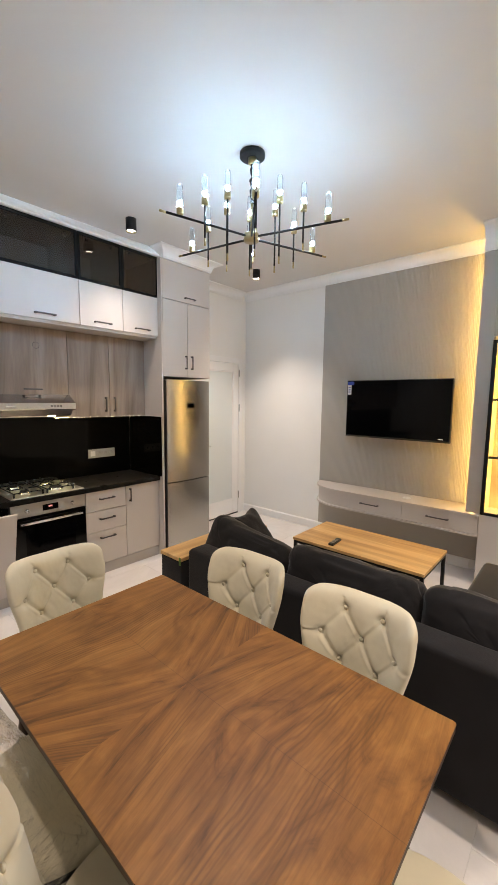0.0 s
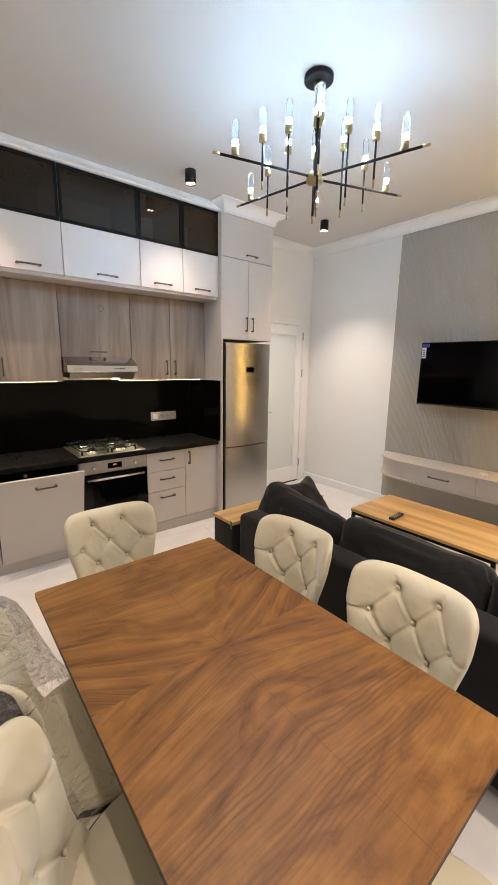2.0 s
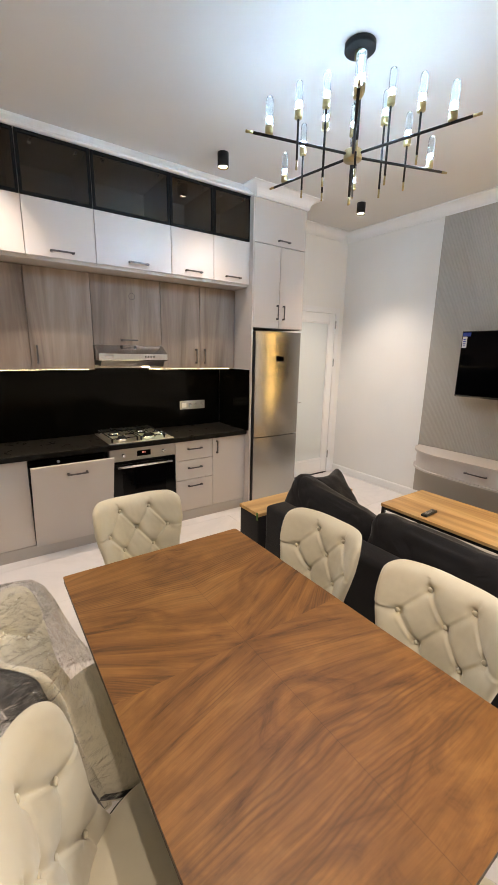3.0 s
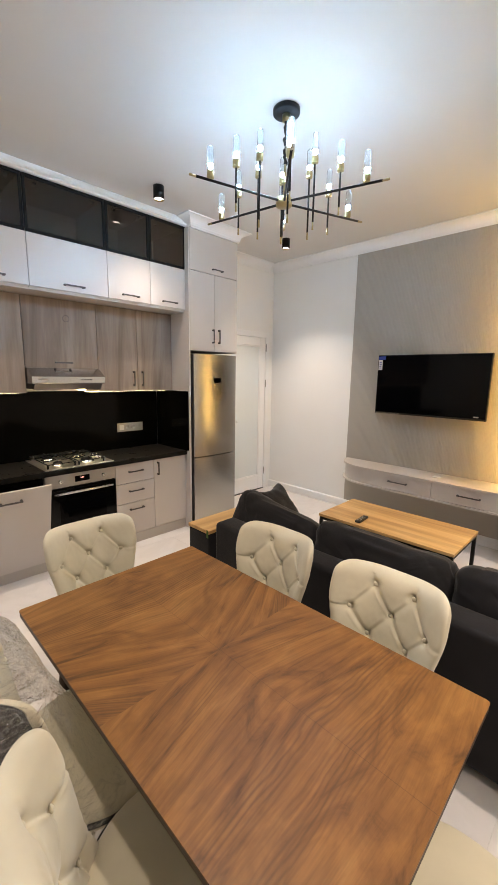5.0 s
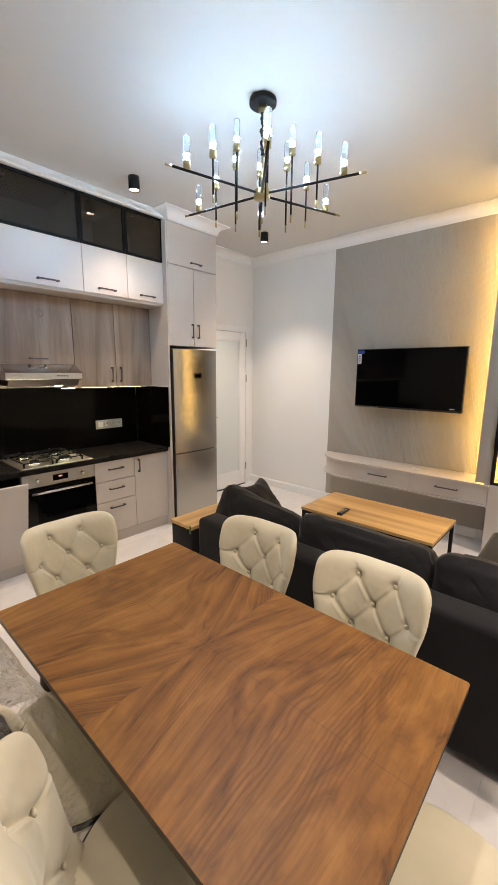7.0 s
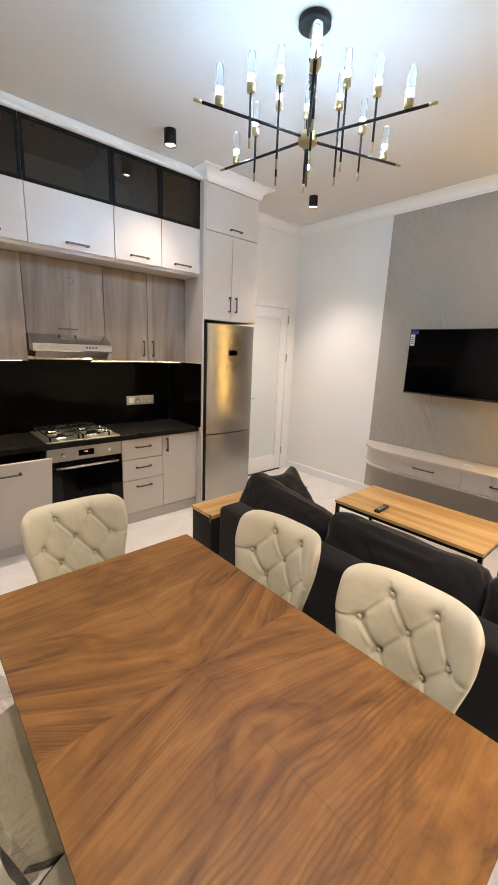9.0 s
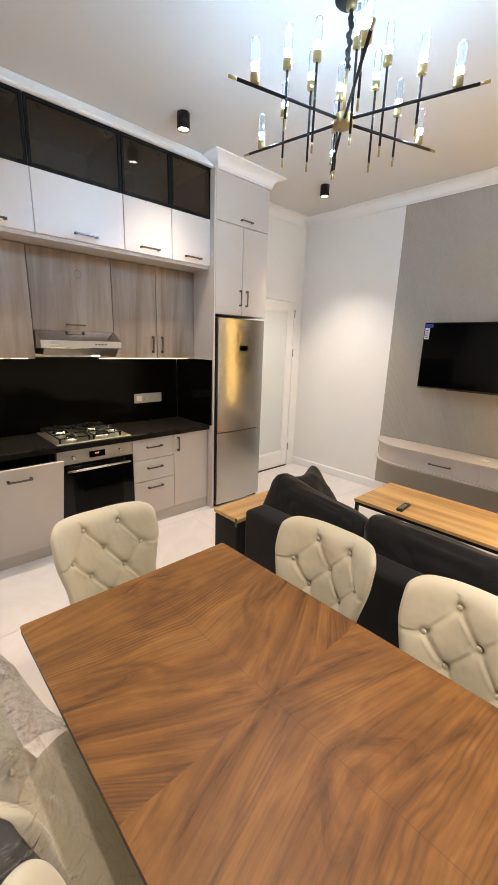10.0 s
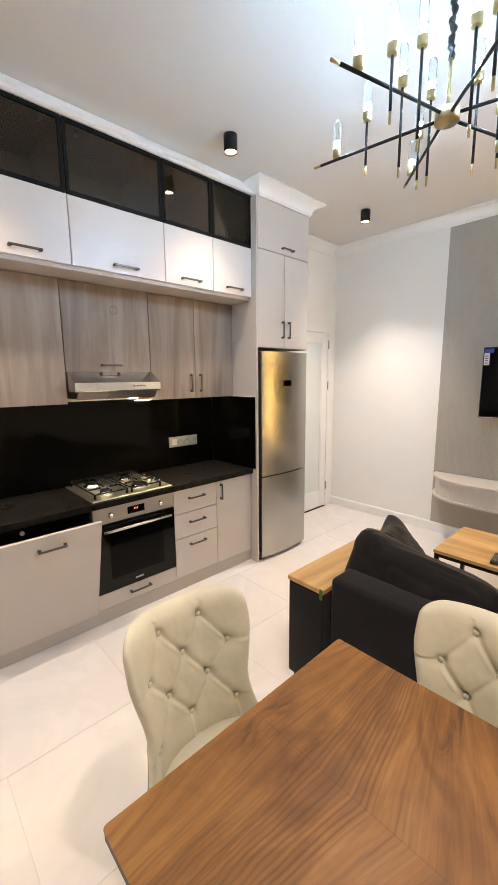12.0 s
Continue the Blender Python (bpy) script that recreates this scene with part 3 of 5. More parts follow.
# oven housing
u = thing("oven_cabinet", "cashmere-beige oven housing with a low drawer", "cabinet", "kitchen base units")
carcass(u, BX, 0.987, 1.587, 0.10, CT0, M_CARCASS)
front(u, BX, 0.987, 1.587, 0.105, 0.212, M_CASHMERE, "drawer", (1.287, 0.165, False), 0.16)
oven = thing("oven", "built-in steel and black glass oven under the hob", "oven")
part("control_panel", box(BX - 0.015, BX + 0.004, 0.991, 1.583, 0.692, 0.80, 0.002), M_OVENSTEEL, oven, "brushed steel control panel")
od = part("oven_door", box(BX - 0.015, BX + 0.008, 0.991, 1.583, 0.216, 0.688, 0.003), M_BLACKGLASS, oven, "black glass oven door")
bm = rod((BX + 0.048, 1.04, 0.648), (BX + 0.048, 1.535, 0.648), 0.010, 16)
for hy in (1.07, 1.505):
    rod_into(bm, (BX + 0.006, hy, 0.648), (BX + 0.05, hy, 0.648), 0.007, 10)
part("handle", bm, M_CHROME, od, "steel bar handle", True)
part("oven_window", box(BX + 0.008, BX + 0.0095, 1.09, 1.485, 0.30, 0.58, 0.0005), M_SCREEN, od)
part("maker_plate", box(BX + 0.008, BX + 0.009, 1.255, 1.315, 0.248, 0.260), M_SILVERPLASTIC, od)
disp = part("display", box(BX + 0.004, BX + 0.006, 1.225, 1.35, 0.722, 0.772, 0.001), M_BLACKGLASS, oven, "black clock display")
bm = bmesh.new()
for k in range(3):
    box_into(bm, BX + 0.006, BX + 0.0064, 1.272 + k * 0.011, 1.279 + k * 0.011, 0.747, 0.760)
part("digits", bm, M_REDLED, disp, "small red clock digits")
for ky in (1.105, 1.47):
    kb = lathe([(0.017, 0), (0.017, 0.004), (0.0135, 0.006), (0.0125, 0.022), (0.010, 0.024)], 20)
    bmesh.ops.transform(kb, matrix=pose(BX + 0.004, ky, 0.745, 0, 90, 0), verts=kb.verts)
    part("knob", kb, M_CHROME, oven, "steel control knob", True)

# dishwasher, door ajar
dw = thing("dishwasher", "built-in dishwasher with its beige front panel tilted open", "dishwasher")
bm = box(BACK + 0.03, BX - 0.03, 0.39, 0.40, 0.10, 0.80)
box_into(bm, BACK + 0.03, BX - 0.03, 0.972, 0.982, 0.10, 0.80)
box_into(bm, BACK + 0.03, BX - 0.03, 0.40, 0.972, 0.79, 0.80)
box_into(bm, BACK + 0.03, BX - 0.03, 0.40, 0.972, 0.10, 0.11)
box_into(bm, BACK + 0.03, BACK + 0.04, 0.40, 0.972, 0.11, 0.79)
part("tub", bm, M_BLACKPLASTIC, dw)
part("top_trim", box(BX - 0.06, BX - 0.012, 0.392, 0.98, 0.735, 0.785, 0.003), M_BLACKGLASS, dw, "black control strip under the worktop")
kb = lathe([(0.013, 0), (0.013, 0.006), (0.010, 0.009)], 16)
bmesh.ops.transform(kb, matrix=pose(BX - 0.012, 0.60, 0.762, 0, 90, 0), verts=kb.verts)
part("button", kb, M_SILVERPLASTIC, dw, "", True)
TILTED = pose(BX - 0.005, 0, 0.085, 0, 14.5, 0)
b = box(-0.018, 0.0, 0.389, 0.984, 0.0, 0.715, 0.0012)
box_into(b, -0.012, -0.004, 0.93, 0.968, 0.7152, 0.7162)
bmesh.ops.transform(b, matrix=TILTED, verts=b.verts)
dd = part("front_panel", b, M_CASHMERE, dw)
b = box(-0.06, -0.019, 0.40, 0.973, 0.02, 0.69, 0.004)
bmesh.ops.transform(b, matrix=TILTED, verts=b.verts)
part("inner_door", b, M_BLACKPLASTIC, dw, "dark inner door")
h = bar_handle(dd, (0, 0.705, 0.635), 0.15)
h.data.transform(TILTED)

# sink unit and the run on
for y0, y1 in ((-0.215, 0.385), (-0.815, -0.217), (-1.415, -0.817)):
    u = thing("base_cabinet", base_label("plain doors"), "cabinet", "kitchen base units")
    carcass(u, BX, y0, y1, 0.10, CT0, M_CARCASS)
    m_ = (y0 + y1) / 2
    front(u, BX, y0, m_, 0.105, 0.80, M_CASHMERE, "door", (m_ - 0.04, 0.71, True), 0.13)
    front(u, BX, m_, y1, 0.105, 0.80, M_CASHMERE, "door", (m_ + 0.04, 0.71, True), 0.13)
structure("plinth", box(BACK, BX - 0.012, Y0 + 0.01, TY0 - 0.018, 0.0, 0.098), M_PLINTH, "beige plinth under the base units", "plinth")

# worktop with the hob and the sink let in
wt = thing("worktop", "black stone worktop along the kitchen wall", "worktop")
part("slab", box(BACK, BX + 0.008, Y0 + 0.01, TY0 - 0.017, CT0 + 0.012, CT1, 0.002), M_STONE, wt)
part("front_edge", box(BX + 0.0082, BX + 0.028, Y0 + 0.01, TY0 - 0.017, CT0, CT1, 0.004), M_STONE, wt, "rounded black stone front edge")
part("underlay", box(BACK, BX + 0.006, Y0 + 0.01, TY0 - 0.017, CT0, CT0 + 0.0118), M_STONE, wt)
sink = thing("sink", "black composite sink set into the worktop", "sink")
bm = box(-3.74, -3.38, -0.20, 0.20, CT1, CT1 + 0.006, 0.002)
part("rim", bm, M_BLACKPLASTIC, sink)
part("bowl", box(-3.71, -3.41, -0.17, 0.17, CT1 + 0.0062, CT1 + 0.008), M_SCREEN, sink)
splash = thing("splashback", "glossy black splashback above the worktop", "splashback")
part("panel", box(BACK + 0.001, BACK + 0.010, Y0 + 0.01, TY0 - 0.026, CT1, 1.462), M_SPLASH, splash)
part("return_panel", box(BACK + 0.012, TALLX - 0.02, TY0 - 0.025, TY0 - 0.017, CT1, 1.462), M_SPLASH, splash)

# Pale strip painted for the glow of the LED on the panel's top edge.
part("top_trim", box(BACK + 0.012, TALLX - 0.02, TY0 - 0.031, TY0 - 0.017, 1.4622, 1.4660, 0.001), M_WHITEPLASTIC, splash, "pale strip painted for LED light on the return panel edge")

out = thing("wall_socket", "silver triple wall socket strip on the black splashback", "socket")
part("plate", box(BACK + 0.010, BACK + 0.018, 1.882, 2.176, 1.024, 1.114, 0.003), M_SILVERPLASTIC, out)
for k in range(4):
    yy = 1.93 + k * 0.0665
    if k == 0:
        part("switch", box(BACK + 0.018, BACK + 0.022, yy - 0.026, yy + 0.026, 1.043, 1.095, 0.002), M_WHITEPLASTIC, out, "pale rocker switch")
    else:
        sb = lathe([(0.024, 0), (0.024, 0.003), (0.021, 0.004), (0.0205, 0.0012), (0.001, 0.001)], 20)
        bmesh.ops.transform(sb, matrix=pose(BACK + 0.018, yy, 1.069, 0, 90, 0), verts=sb.verts)
        part("outlet", sb, M_SILVERPLASTIC, out, "round socket outlet", True)

# hob
hob = thing("gas_hob", "steel four-burner gas hob with black cast grates", "hob")
HX, HY = -3.545, 1.287
part("tray", box(HX - 0.255, HX + 0.255, HY - 0.29, HY + 0.29, CT1, CT1 + 0.010, 0.004), M_TRAY, hob, "polished steel tray")
for bx_, by_, r in ((-0.12, -0.15, 0.045), (0.12, -0.15, 0.034), (-0.12, 0.10, 0.034), (0.12, 0.10, 0.05)):
    bu = part("burner", lathe([(r + 0.012, 0), (r + 0.012, 0.006), (r, 0.008), (r, 0.018), (r - 0.004, 0.020)], 22), M_CHROME, hob, "bright steel burner ring", True)
    bu.location = (HX + bx_, HY + by_, CT1 + 0.010)
    cap = part("burner_cap", lathe([(r - 0.004, 0.020), (r - 0.002, 0.026), (r - 0.008, 0.030)], 20), M_BLACKMETAL, bu, "black enamel cap", True)
for gy in (-0.15, 0.10):
    bm = bmesh.new()
    z = CT1 + 0.040
    for sx_ in (-0.225, 0.225):
        box_into(bm, HX + sx_ - 0.004, HX + sx_ + 0.004, HY + gy - 0.112, HY + gy + 0.112, z, z + 0.008, 0.002)
    for sy_ in (-0.112, 0.112):
        box_into(bm, HX - 0.221, HX + 0.221, HY + gy + sy_ - 0.004, HY + gy + sy_ + 0.004, z, z + 0.008, 0.002)
    # raised fingers over the burners, bent down at their outer ends
    for sx_ in (-0.12, 0.12):
        for dx, dy in ((1, 0), (-1, 0), (0, 1), (0, -1)):
            x_, y_ = HX + sx_, HY + gy
            ex_, ey_ = dx * 0.100, dy * 0.108
            box_into(bm, x_ + min(dx * 0.034, ex_) - 0.004, x_ + max(dx * 0.034, ex_) + 0.004,
                     y_ + min(dy * 0.034, ey_) - 0.004, y_ + max(dy * 0.034, ey_) + 0.004, z + 0.008, z + 0.020, 0.003)
    for sx_ in (-0.22, 0.22):
        for sy_ in (-0.108, 0.108):
            rod_into(bm, (HX + sx_, HY + gy + sy_, CT1 + 0.010), (HX + sx_, HY + gy + sy_, z + 0.002), 0.008, 8)
    part("grate", bm, M_BLACKMETAL, hob, "black cast-iron grate")
for k in range(4):
    kn = part("knob", lathe([(0.018, 0), (0.018, 0.003), (0.015, 0.005), (0.014, 0.022), (0.011, 0.024)], 18), M_CHROME, hob, "chrome hob knob", True)
    kn.location = (HX - 0.10 + k * 0.075, HY + 0.25, CT1 + 0.010)

# oak wall cabinets
for y0, y1, z0, hd in ((-1.40, -0.80, 1.463, "r"), (-0.798, -0.30, 1.463, "r"), (-0.298, 0.018, 1.463, "l"), (0.02, 0.507, 1.463, "l"), (0.509, 0.977, 1.463, "l"), (0.979, 1.576, 1.668, "b"), (1.578, 1.972, 1.463, "r"), (1.974, 2.372, 1.463, "l")):
    u = thing("wall_cabinet", "grey-brown oak-grain wall cabinet", "cabinet", "oak wall cabinets")
    carcass(u, WX, y0, y1, z0, 2.232, M_OAK)
    hp = {"r": (y1 - 0.045, z0 + 0.12, True), "l": (y0 + 0.045, z0 + 0.12, True), "b": ((y0 + y1) / 2, z0 + 0.045, False)}[hd]
    d = front(u, WX, y0, y1, z0, 2.230, M_OAK, "door", hp, 0.14)
    if hd == "b":
        rg = bmesh.new()
        ra, rb = ([rg.verts.new((WX + 0.0006, y0 + 0.34 + r_ * math.cos(q * math.pi / 14), 2.078 + r_ * math.sin(q * math.pi / 14))) for q in range(28)] for r_ in (0.0245, 0.0275))
        for q in range(28):
            rg.faces.new((ra[q], ra[(q + 1) % 28], rb[(q + 1) % 28], rb[q]))
        part("vent_ring", rg, M_CARCASS, d, "round cut line in the door")

# upper tier: satin fronts with smoked glass above
u_y = ((-1.40, -0.86), (-0.858, -0.402), (-0.40, 0.055), (0.057, 0.515), (0.517, 0.983), (0.985, 1.588), (1.590, 1.992), (1.994, 2.392))
for y0, y1 in u_y:
    u = thing("upper_cabinet", "cashmere satin upper cabinet, its lift-up front painted paler for light", "cabinet", "upper kitchen cabinets")
    carcass(u, UX, y0, min(y1, TY0), 2.245, 2.625, M_CASHMERE)
    front(u, UX, y0, y1, 2.256, 2.626, M_LITCASHMERE, "door", ((y0 + y1) / 2 + (0.02 if y1 - y0 > 0.5 else 0), 2.30, False), 0.16)
    g = thing("glass_cabinet", "smoked glass top cabinet in a black frame", "cabinet", "smoked glass top cabinets")
    carcass(g, UX, y0, min(y1, TY0), 2.627, 3.012, M_SMOKEINSIDE)
    fw = 0.020
    bm = box(UX - 0.018, UX, y0 + 0.002, y0 + fw, 2.630, 3.010, 0.001)
    box_into(bm, UX - 0.018, UX, y1 - fw, y1 - 0.002, 2.630, 3.010, 0.001)
    box_into(bm, UX - 0.018, UX, y0 + fw, y1 - fw, 2.630, 2.630 + fw, 0.001)
    box_into(bm, UX - 0.018, UX, y0 + fw, y1 - fw, 3.010 - fw, 3.010, 0.001)
    fr = part("door_frame", bm, M_SLIMFRAME, g, "slim black aluminium door frame")
    part("pane", box(UX - 0.011, UX - 0.007, y0 + fw, y1 - fw, 2.630 + fw, 3.010 - fw), M_SMOKED, fr, "smoked glass pane")
    for hy in (y0 + 0.09, y1 - 0.09):
        part("hinge", box(UX - 0.05, UX - 0.019, hy - 0.012, hy + 0.012, 2.955, 2.980, 0.002), M_CHROME, g)
structure("underside_panel", box(BACK, UX - 0.020, -1.40, TY0 - 0.018, 2.2335, 2.2445), M_CASHMERE, "beige panel under the upper cabinets", "panel")

# under-cabinet strip lights
for y0, y1 in ((-1.39, 0.95), (1.49, 2.365)):
    ls = thing("led_strip_light", "warm LED strip under the oak wall cabinets", "strip light")
    part("profile", box(WX - 0.117, WX - 0.087, y0, y1, 1.4616, 1.463), M_SILVERPLASTIC, ls)
    part("diffuser", box(WX - 0.115, WX - 0.089, y0 + 0.002, y1 - 0.002, 1.4588, 1.4616, 0.001), M_LEDKITCHEN, ls, "glowing warm diffuser")

# cooker hood
hood = thing("cooker_hood", "slim stainless steel cooker hood above the hob", "cooker hood")
part("body", extrude_profile([(BACK + 0.02, 1.667), (-3.50, 1.667), (-3.395, 1.605), (-3.385, 1.598), (-3.385, 1.548), (-3.392, 1.542), (BACK + 0.02, 1.542)], "y", 0.982, 1.573), M_STEELH, hood)
part("filter_box", box(-3.76, -3.44, 1.01, 1.545, 1.495, 1.5418, 0.004), M_GUNMETAL, hood, "dark steel filter box")
part("visor", extrude_profile([(-3.425, 1.5412), (-3.395, 1.5412), (-3.438, 1.490), (-3.444, 1.490)], "y", 1.004, 1.552), M_GUNMETAL, hood, "slanted dark steel visor")
bm = bmesh.new()
for k in range(4):
    box_into(bm, -3.385, -3.383, 1.365 + k * 0.025, 1.378 + k * 0.025, 1.569, 1.579, 0.0008)
part("button", bm, M_BLACKPLASTIC, hood, "row of small black buttons")
part("maker_plate", box(-3.385, -3.384, 1.03, 1.10, 1.566, 1.578), M_PLINTH, hood)
part("lamp", lathe([(0.030, 1.4945), (0.030, 1.488), (0.022, 1.485)], 20), M_HOODLAMP, hood, "glowing warm hood lamp").location = (-3.47, 1.40, 0)

# tall unit round the fridge
tall = thing("tall_cabinet", "tall cashmere-beige cabinet built round the fridge", "cabinet")
bm = box(BACK, TALLX - 0.002, TY0 - 0.016, TY0, 0, 3.0)
part("side_panel", bm, M_CASHMERE, tall)
bm = box(BACK, TALLX - 0.002, TY1 - 0.016, TY1, 1.865, 3.0)
part("side_panel", bm, M_CASHMERE, tall)
bm = box(BACK, TALLX - 0.020, TY0, TY1 - 0.016, 1.865, 1.883)
box_into(bm, BACK, TALLX - 0.020, TY0, TY1 - 0.016, 2.982, 3.0)
box_into(bm, BACK, BACK + 0.01, TY0, TY1 - 0.016, 1.883, 2.982)
part("body", bm, M_CARCASS, tall)
front(tall, TALLX, TY0, 2.7035, 1.868, 2.624, M_CASHMERE, "door", (2.676, 2.02, True), 0.14)
front(tall, TALLX, 2.7045, TY1, 1.868, 2.624, M_CASHMERE, "door", (2.755, 2.02, True), 0.14)
front(tall, TALLX, TY0, TY1, 2.627, 2.999, M_CASHMERE, "door", (2.735, 2.672, False), 0.14)

fr = thing("fridge", "tall brushed stainless steel fridge-freezer", "fridge")
FX = -3.205
part("body", box(BACK + 0.03, FX - 0.055, 2.412, 2.998, 0.05, 1.834, 0.004), M_BLACKPLASTIC, fr, "dark grey cabinet body")
BOW = 1.75


def bowed(y):
    """Front face of the gently bowed doors."""
    return FX + 0.0015 + math.sqrt(BOW ** 2 - (y - 2.7055) ** 2) - math.sqrt(BOW ** 2 - 0.2915 ** 2)


def bowed_door(z0, z1, n=40):
    pts = [(FX - 0.052, 2.997), (FX - 0.052, 2.414), (FX - 0.006, 2.414), (FX - 0.001, 2.4155)]
    pts += [(bowed(y), y) for y in (2.4185 + (2.9925 - 2.4185) * i / n for i in range(n + 1))]
    pts += [(FX - 0.001, 2.9955), (FX - 0.006, 2.997)]
    return extrude_profile(pts, "z", z0, z1)


def soft_faces(ob):
    for p in ob.data.polygons:
        p.use_smooth = abs(p.normal.z) < 0.5
    ob.data.set_sharp_from_angle(angle=radians(20))
    return ob


up = soft_faces(part("fridge_door", bowed_door(0.777, 1.836), M_STEEL, fr))
soft_faces(part("freezer_door", bowed_door(0.035, 0.768), M_STEEL, fr))
part("door_edge", box(FX - 0.045, FX - 0.008, 2.405, 2.4138, 0.08, 1.832, 0.002), M_BLACKPLASTIC, fr, "black grip edge along the doors")
part("display", box(bowed(2.655) - 0.006, bowed(2.706) + 0.0015, 2.655, 2.758, 1.545, 1.597, 0.001), M_BLACKGLASS, up, "small black display")
part("plinth_grille", box(BACK + 0.05, FX - 0.03, 2.42, 2.99, 0.0, 0.05, 0.002), M_BLACKPLASTIC, fr)

# ---- television wall ----
PX0, PX1 = -2.475, -0.762
panel = thing("fluted_wall_panel", "taupe fluted wall panel behind the television", "wall panel")
part("backing", box(PX0, -0.701, Y1 - 0.012, Y1 - 0.0005, 0.102, 2.999), M_GREYPANEL, panel)
PITCH = 0.0145
NSLAT = int((-0.702 - PX0) / PITCH)
sb = bmesh.new()
prof = [(PITCH * (i / 8 - 0.5), -0.0030 * math.sin(math.pi * i / 8) ** 1.2) for i in range(9)]
lo = [sb.verts.new((p[0], p[1], 0.652)) for p in prof]
hi = [sb.verts.new((p[0], p[1], 2.998)) for p in prof]
for i in range(len(prof) - 1):
    sb.faces.new((lo[i], lo[i + 1], hi[i + 1], hi[i]))
slat = part("slat", sb, M_GREYPANEL, panel)
slat.location = (PX0 + PITCH / 2, Y1 - 0.012, 0)
for i in range(1, NSLAT):
    s_ = new("slat", slat.data)
    s_.parent = panel
    s_.location = (PX0 + PITCH / 2 + i * PITCH, Y1 - 0.012, 0)
led = thing("wall_led_strip", "warm vertical LED strip beside the fluted panel", "strip light")
part("profile", box(-0.7195, -0.7005, 4.036, 4.064, 0.66, 2.97), M_SILVERPLASTIC, led)
part("diffuser", box(-0.750, -0.720, 4.040, 4.060, 0.662, 2.968), M_LEDWARM, led, "glowing warm diffuser")

col = thing("display_cabinet", "taupe display cabinet with a black-framed lit glass door", "cabinet")
CF = 3.865
bm = box(-0.757, -0.645, CF, CF + 0.018, 0.66, CEIL - 0.002, 0.002)
box_into(bm, -0.700, -0.645, CF + 0.018, Y1 - 0.001, 0.66, CEIL - 0.002)
part("stile", bm, M_GREYPANEL, col, "taupe upright panel with a lip that hides the strip light")
part("base", box(-0.645, 0.10, 3.855, Y1 - 0.001, 0.0, 0.655, 0.002), M_CASHMERE, col, "beige lower cupboard")
bm = box(-0.644, 0.10, Y1 - 0.02, Y1 - 0.002, 0.655, 2.20)
box_into(bm, 0.08, 0.10, CF + 0.03, Y1 - 0.02, 0.655, 2.20)
box_into(bm, -0.644, -0.632, CF + 0.03, Y1 - 0.02, 0.655, 2.20)
part("upper_panel", box(-0.644, 0.10, CF, Y1 - 0.002, 2.20, CEIL - 0.002), M_GREYPANEL, col, "taupe upper panel")
part("body", bm, M_GOLDINSIDE, col)
bm = box(-0.642, -0.612, CF - 0.012, CF + 0.008, 0.657, 2.165, 0.002)
box_into(bm, 0.07, 0.10, CF - 0.012, CF + 0.008, 0.657, 2.165, 0.002)
box_into(bm, -0.612, 0.07, CF - 0.012, CF + 0.008, 0.657, 0.682, 0.002)
box_into(bm, -0.612, 0.07, CF - 0.012, CF + 0.008, 2.14, 2.165, 0.002)
gd = part("glass_door", bm, M_BLACKMETAL, col, "black metal door frame")
part("pane", box(-0.612, 0.07, CF - 0.004, CF, 0.682, 2.14), M_CLEAR, gd, "clear glass pane")
gd.children[0].visible_shadow = False
for sz in (1.16, 1.66):
    sh = part("glass_shelf", box(-0.630, 0.078, CF + 0.04, Y1 - 0.022, sz, sz + 0.012, 0.001), M_CLEAR, col, "glass shelf")
    sh.visible_shadow = False
    part("shelf_rail", box(-0.630, 0.078, CF + 0.028, CF + 0.04, sz - 0.004, sz + 0.016, 0.001), M_BLACKMETAL, col)
for sx_ in (-0.50, -0.05):
    part("led_strip", box(sx_ - 0.006, sx_ + 0.006, Y1 - 0.028, Y1 - 0.021, 0.68, 2.15), M_LEDCAB, col, "glowing warm LED strip")
structure("cornice_cabinet", extrude_profile([(CF - o, z) for o, z in cove(0.14, 0.20, 2.898)], "x", -0.755, X1), M_TRIM, "white plaster cornice above the display cabinet", "cornice")
structure("pier_wall", box(0.101, X1, CF, Y1 - 0.001, 0, CEIL - 0.002), M_WALL, "plain white wall beside the display cabinet", "wall")

# floating television console with a rounded end
SX0, SX1, SF = -2.44, -0.647, 3.852


def console_outline(grow, n=14):
    rx_, ry_ = 0.42, 0.345
    pts = [(SX1, Y1 - 0.022), (SX1, SF - grow)]
    cx_, cy_ = SX0 + rx_, SF + ry_
    for i in range(n + 1):
        a = -math.pi / 2 - math.pi / 2 * i / n
        pts.append((cx_ + (rx_ + grow) * math.cos(a), cy_ + (ry_ + grow) * math.sin(a)))
    pts.append((SX0 - grow, Y1 - 0.022))
    return pts


con = thing("tv_console", "beige floating TV console with a rounded end and two drawers", "console")
part("top", extrude_profile(console_outline(0.010), "z", 0.628, 0.650), M_CASHMERE, con)
part("bottom", extrude_profile(console_outline(0.010), "z", 0.448, 0.466), M_CASHMERE, con)
part("body", extrude_profile(console_outline(-0.012), "z", 0.466, 0.628), M_CASHMERE, con)


def fluted_front(x0, x1, z0, z1, pitch=0.011, depth=0.0007):
    n = int((x1 - x0) / pitch)
    pts = [(x1, SF + 0.012), (x0, SF + 0.012)]
    for i in range(n):
        for k in range(5):
            pts.append((x0 + (i + k / 5) * (x1 - x0) / n, SF + 0.001 + depth * (1 - abs(math.sin(math.pi * k / 5))) ))
    pts.append((x1, SF + 0.001 + depth))
    return extrude_profile(pts, "z", z0, z1)


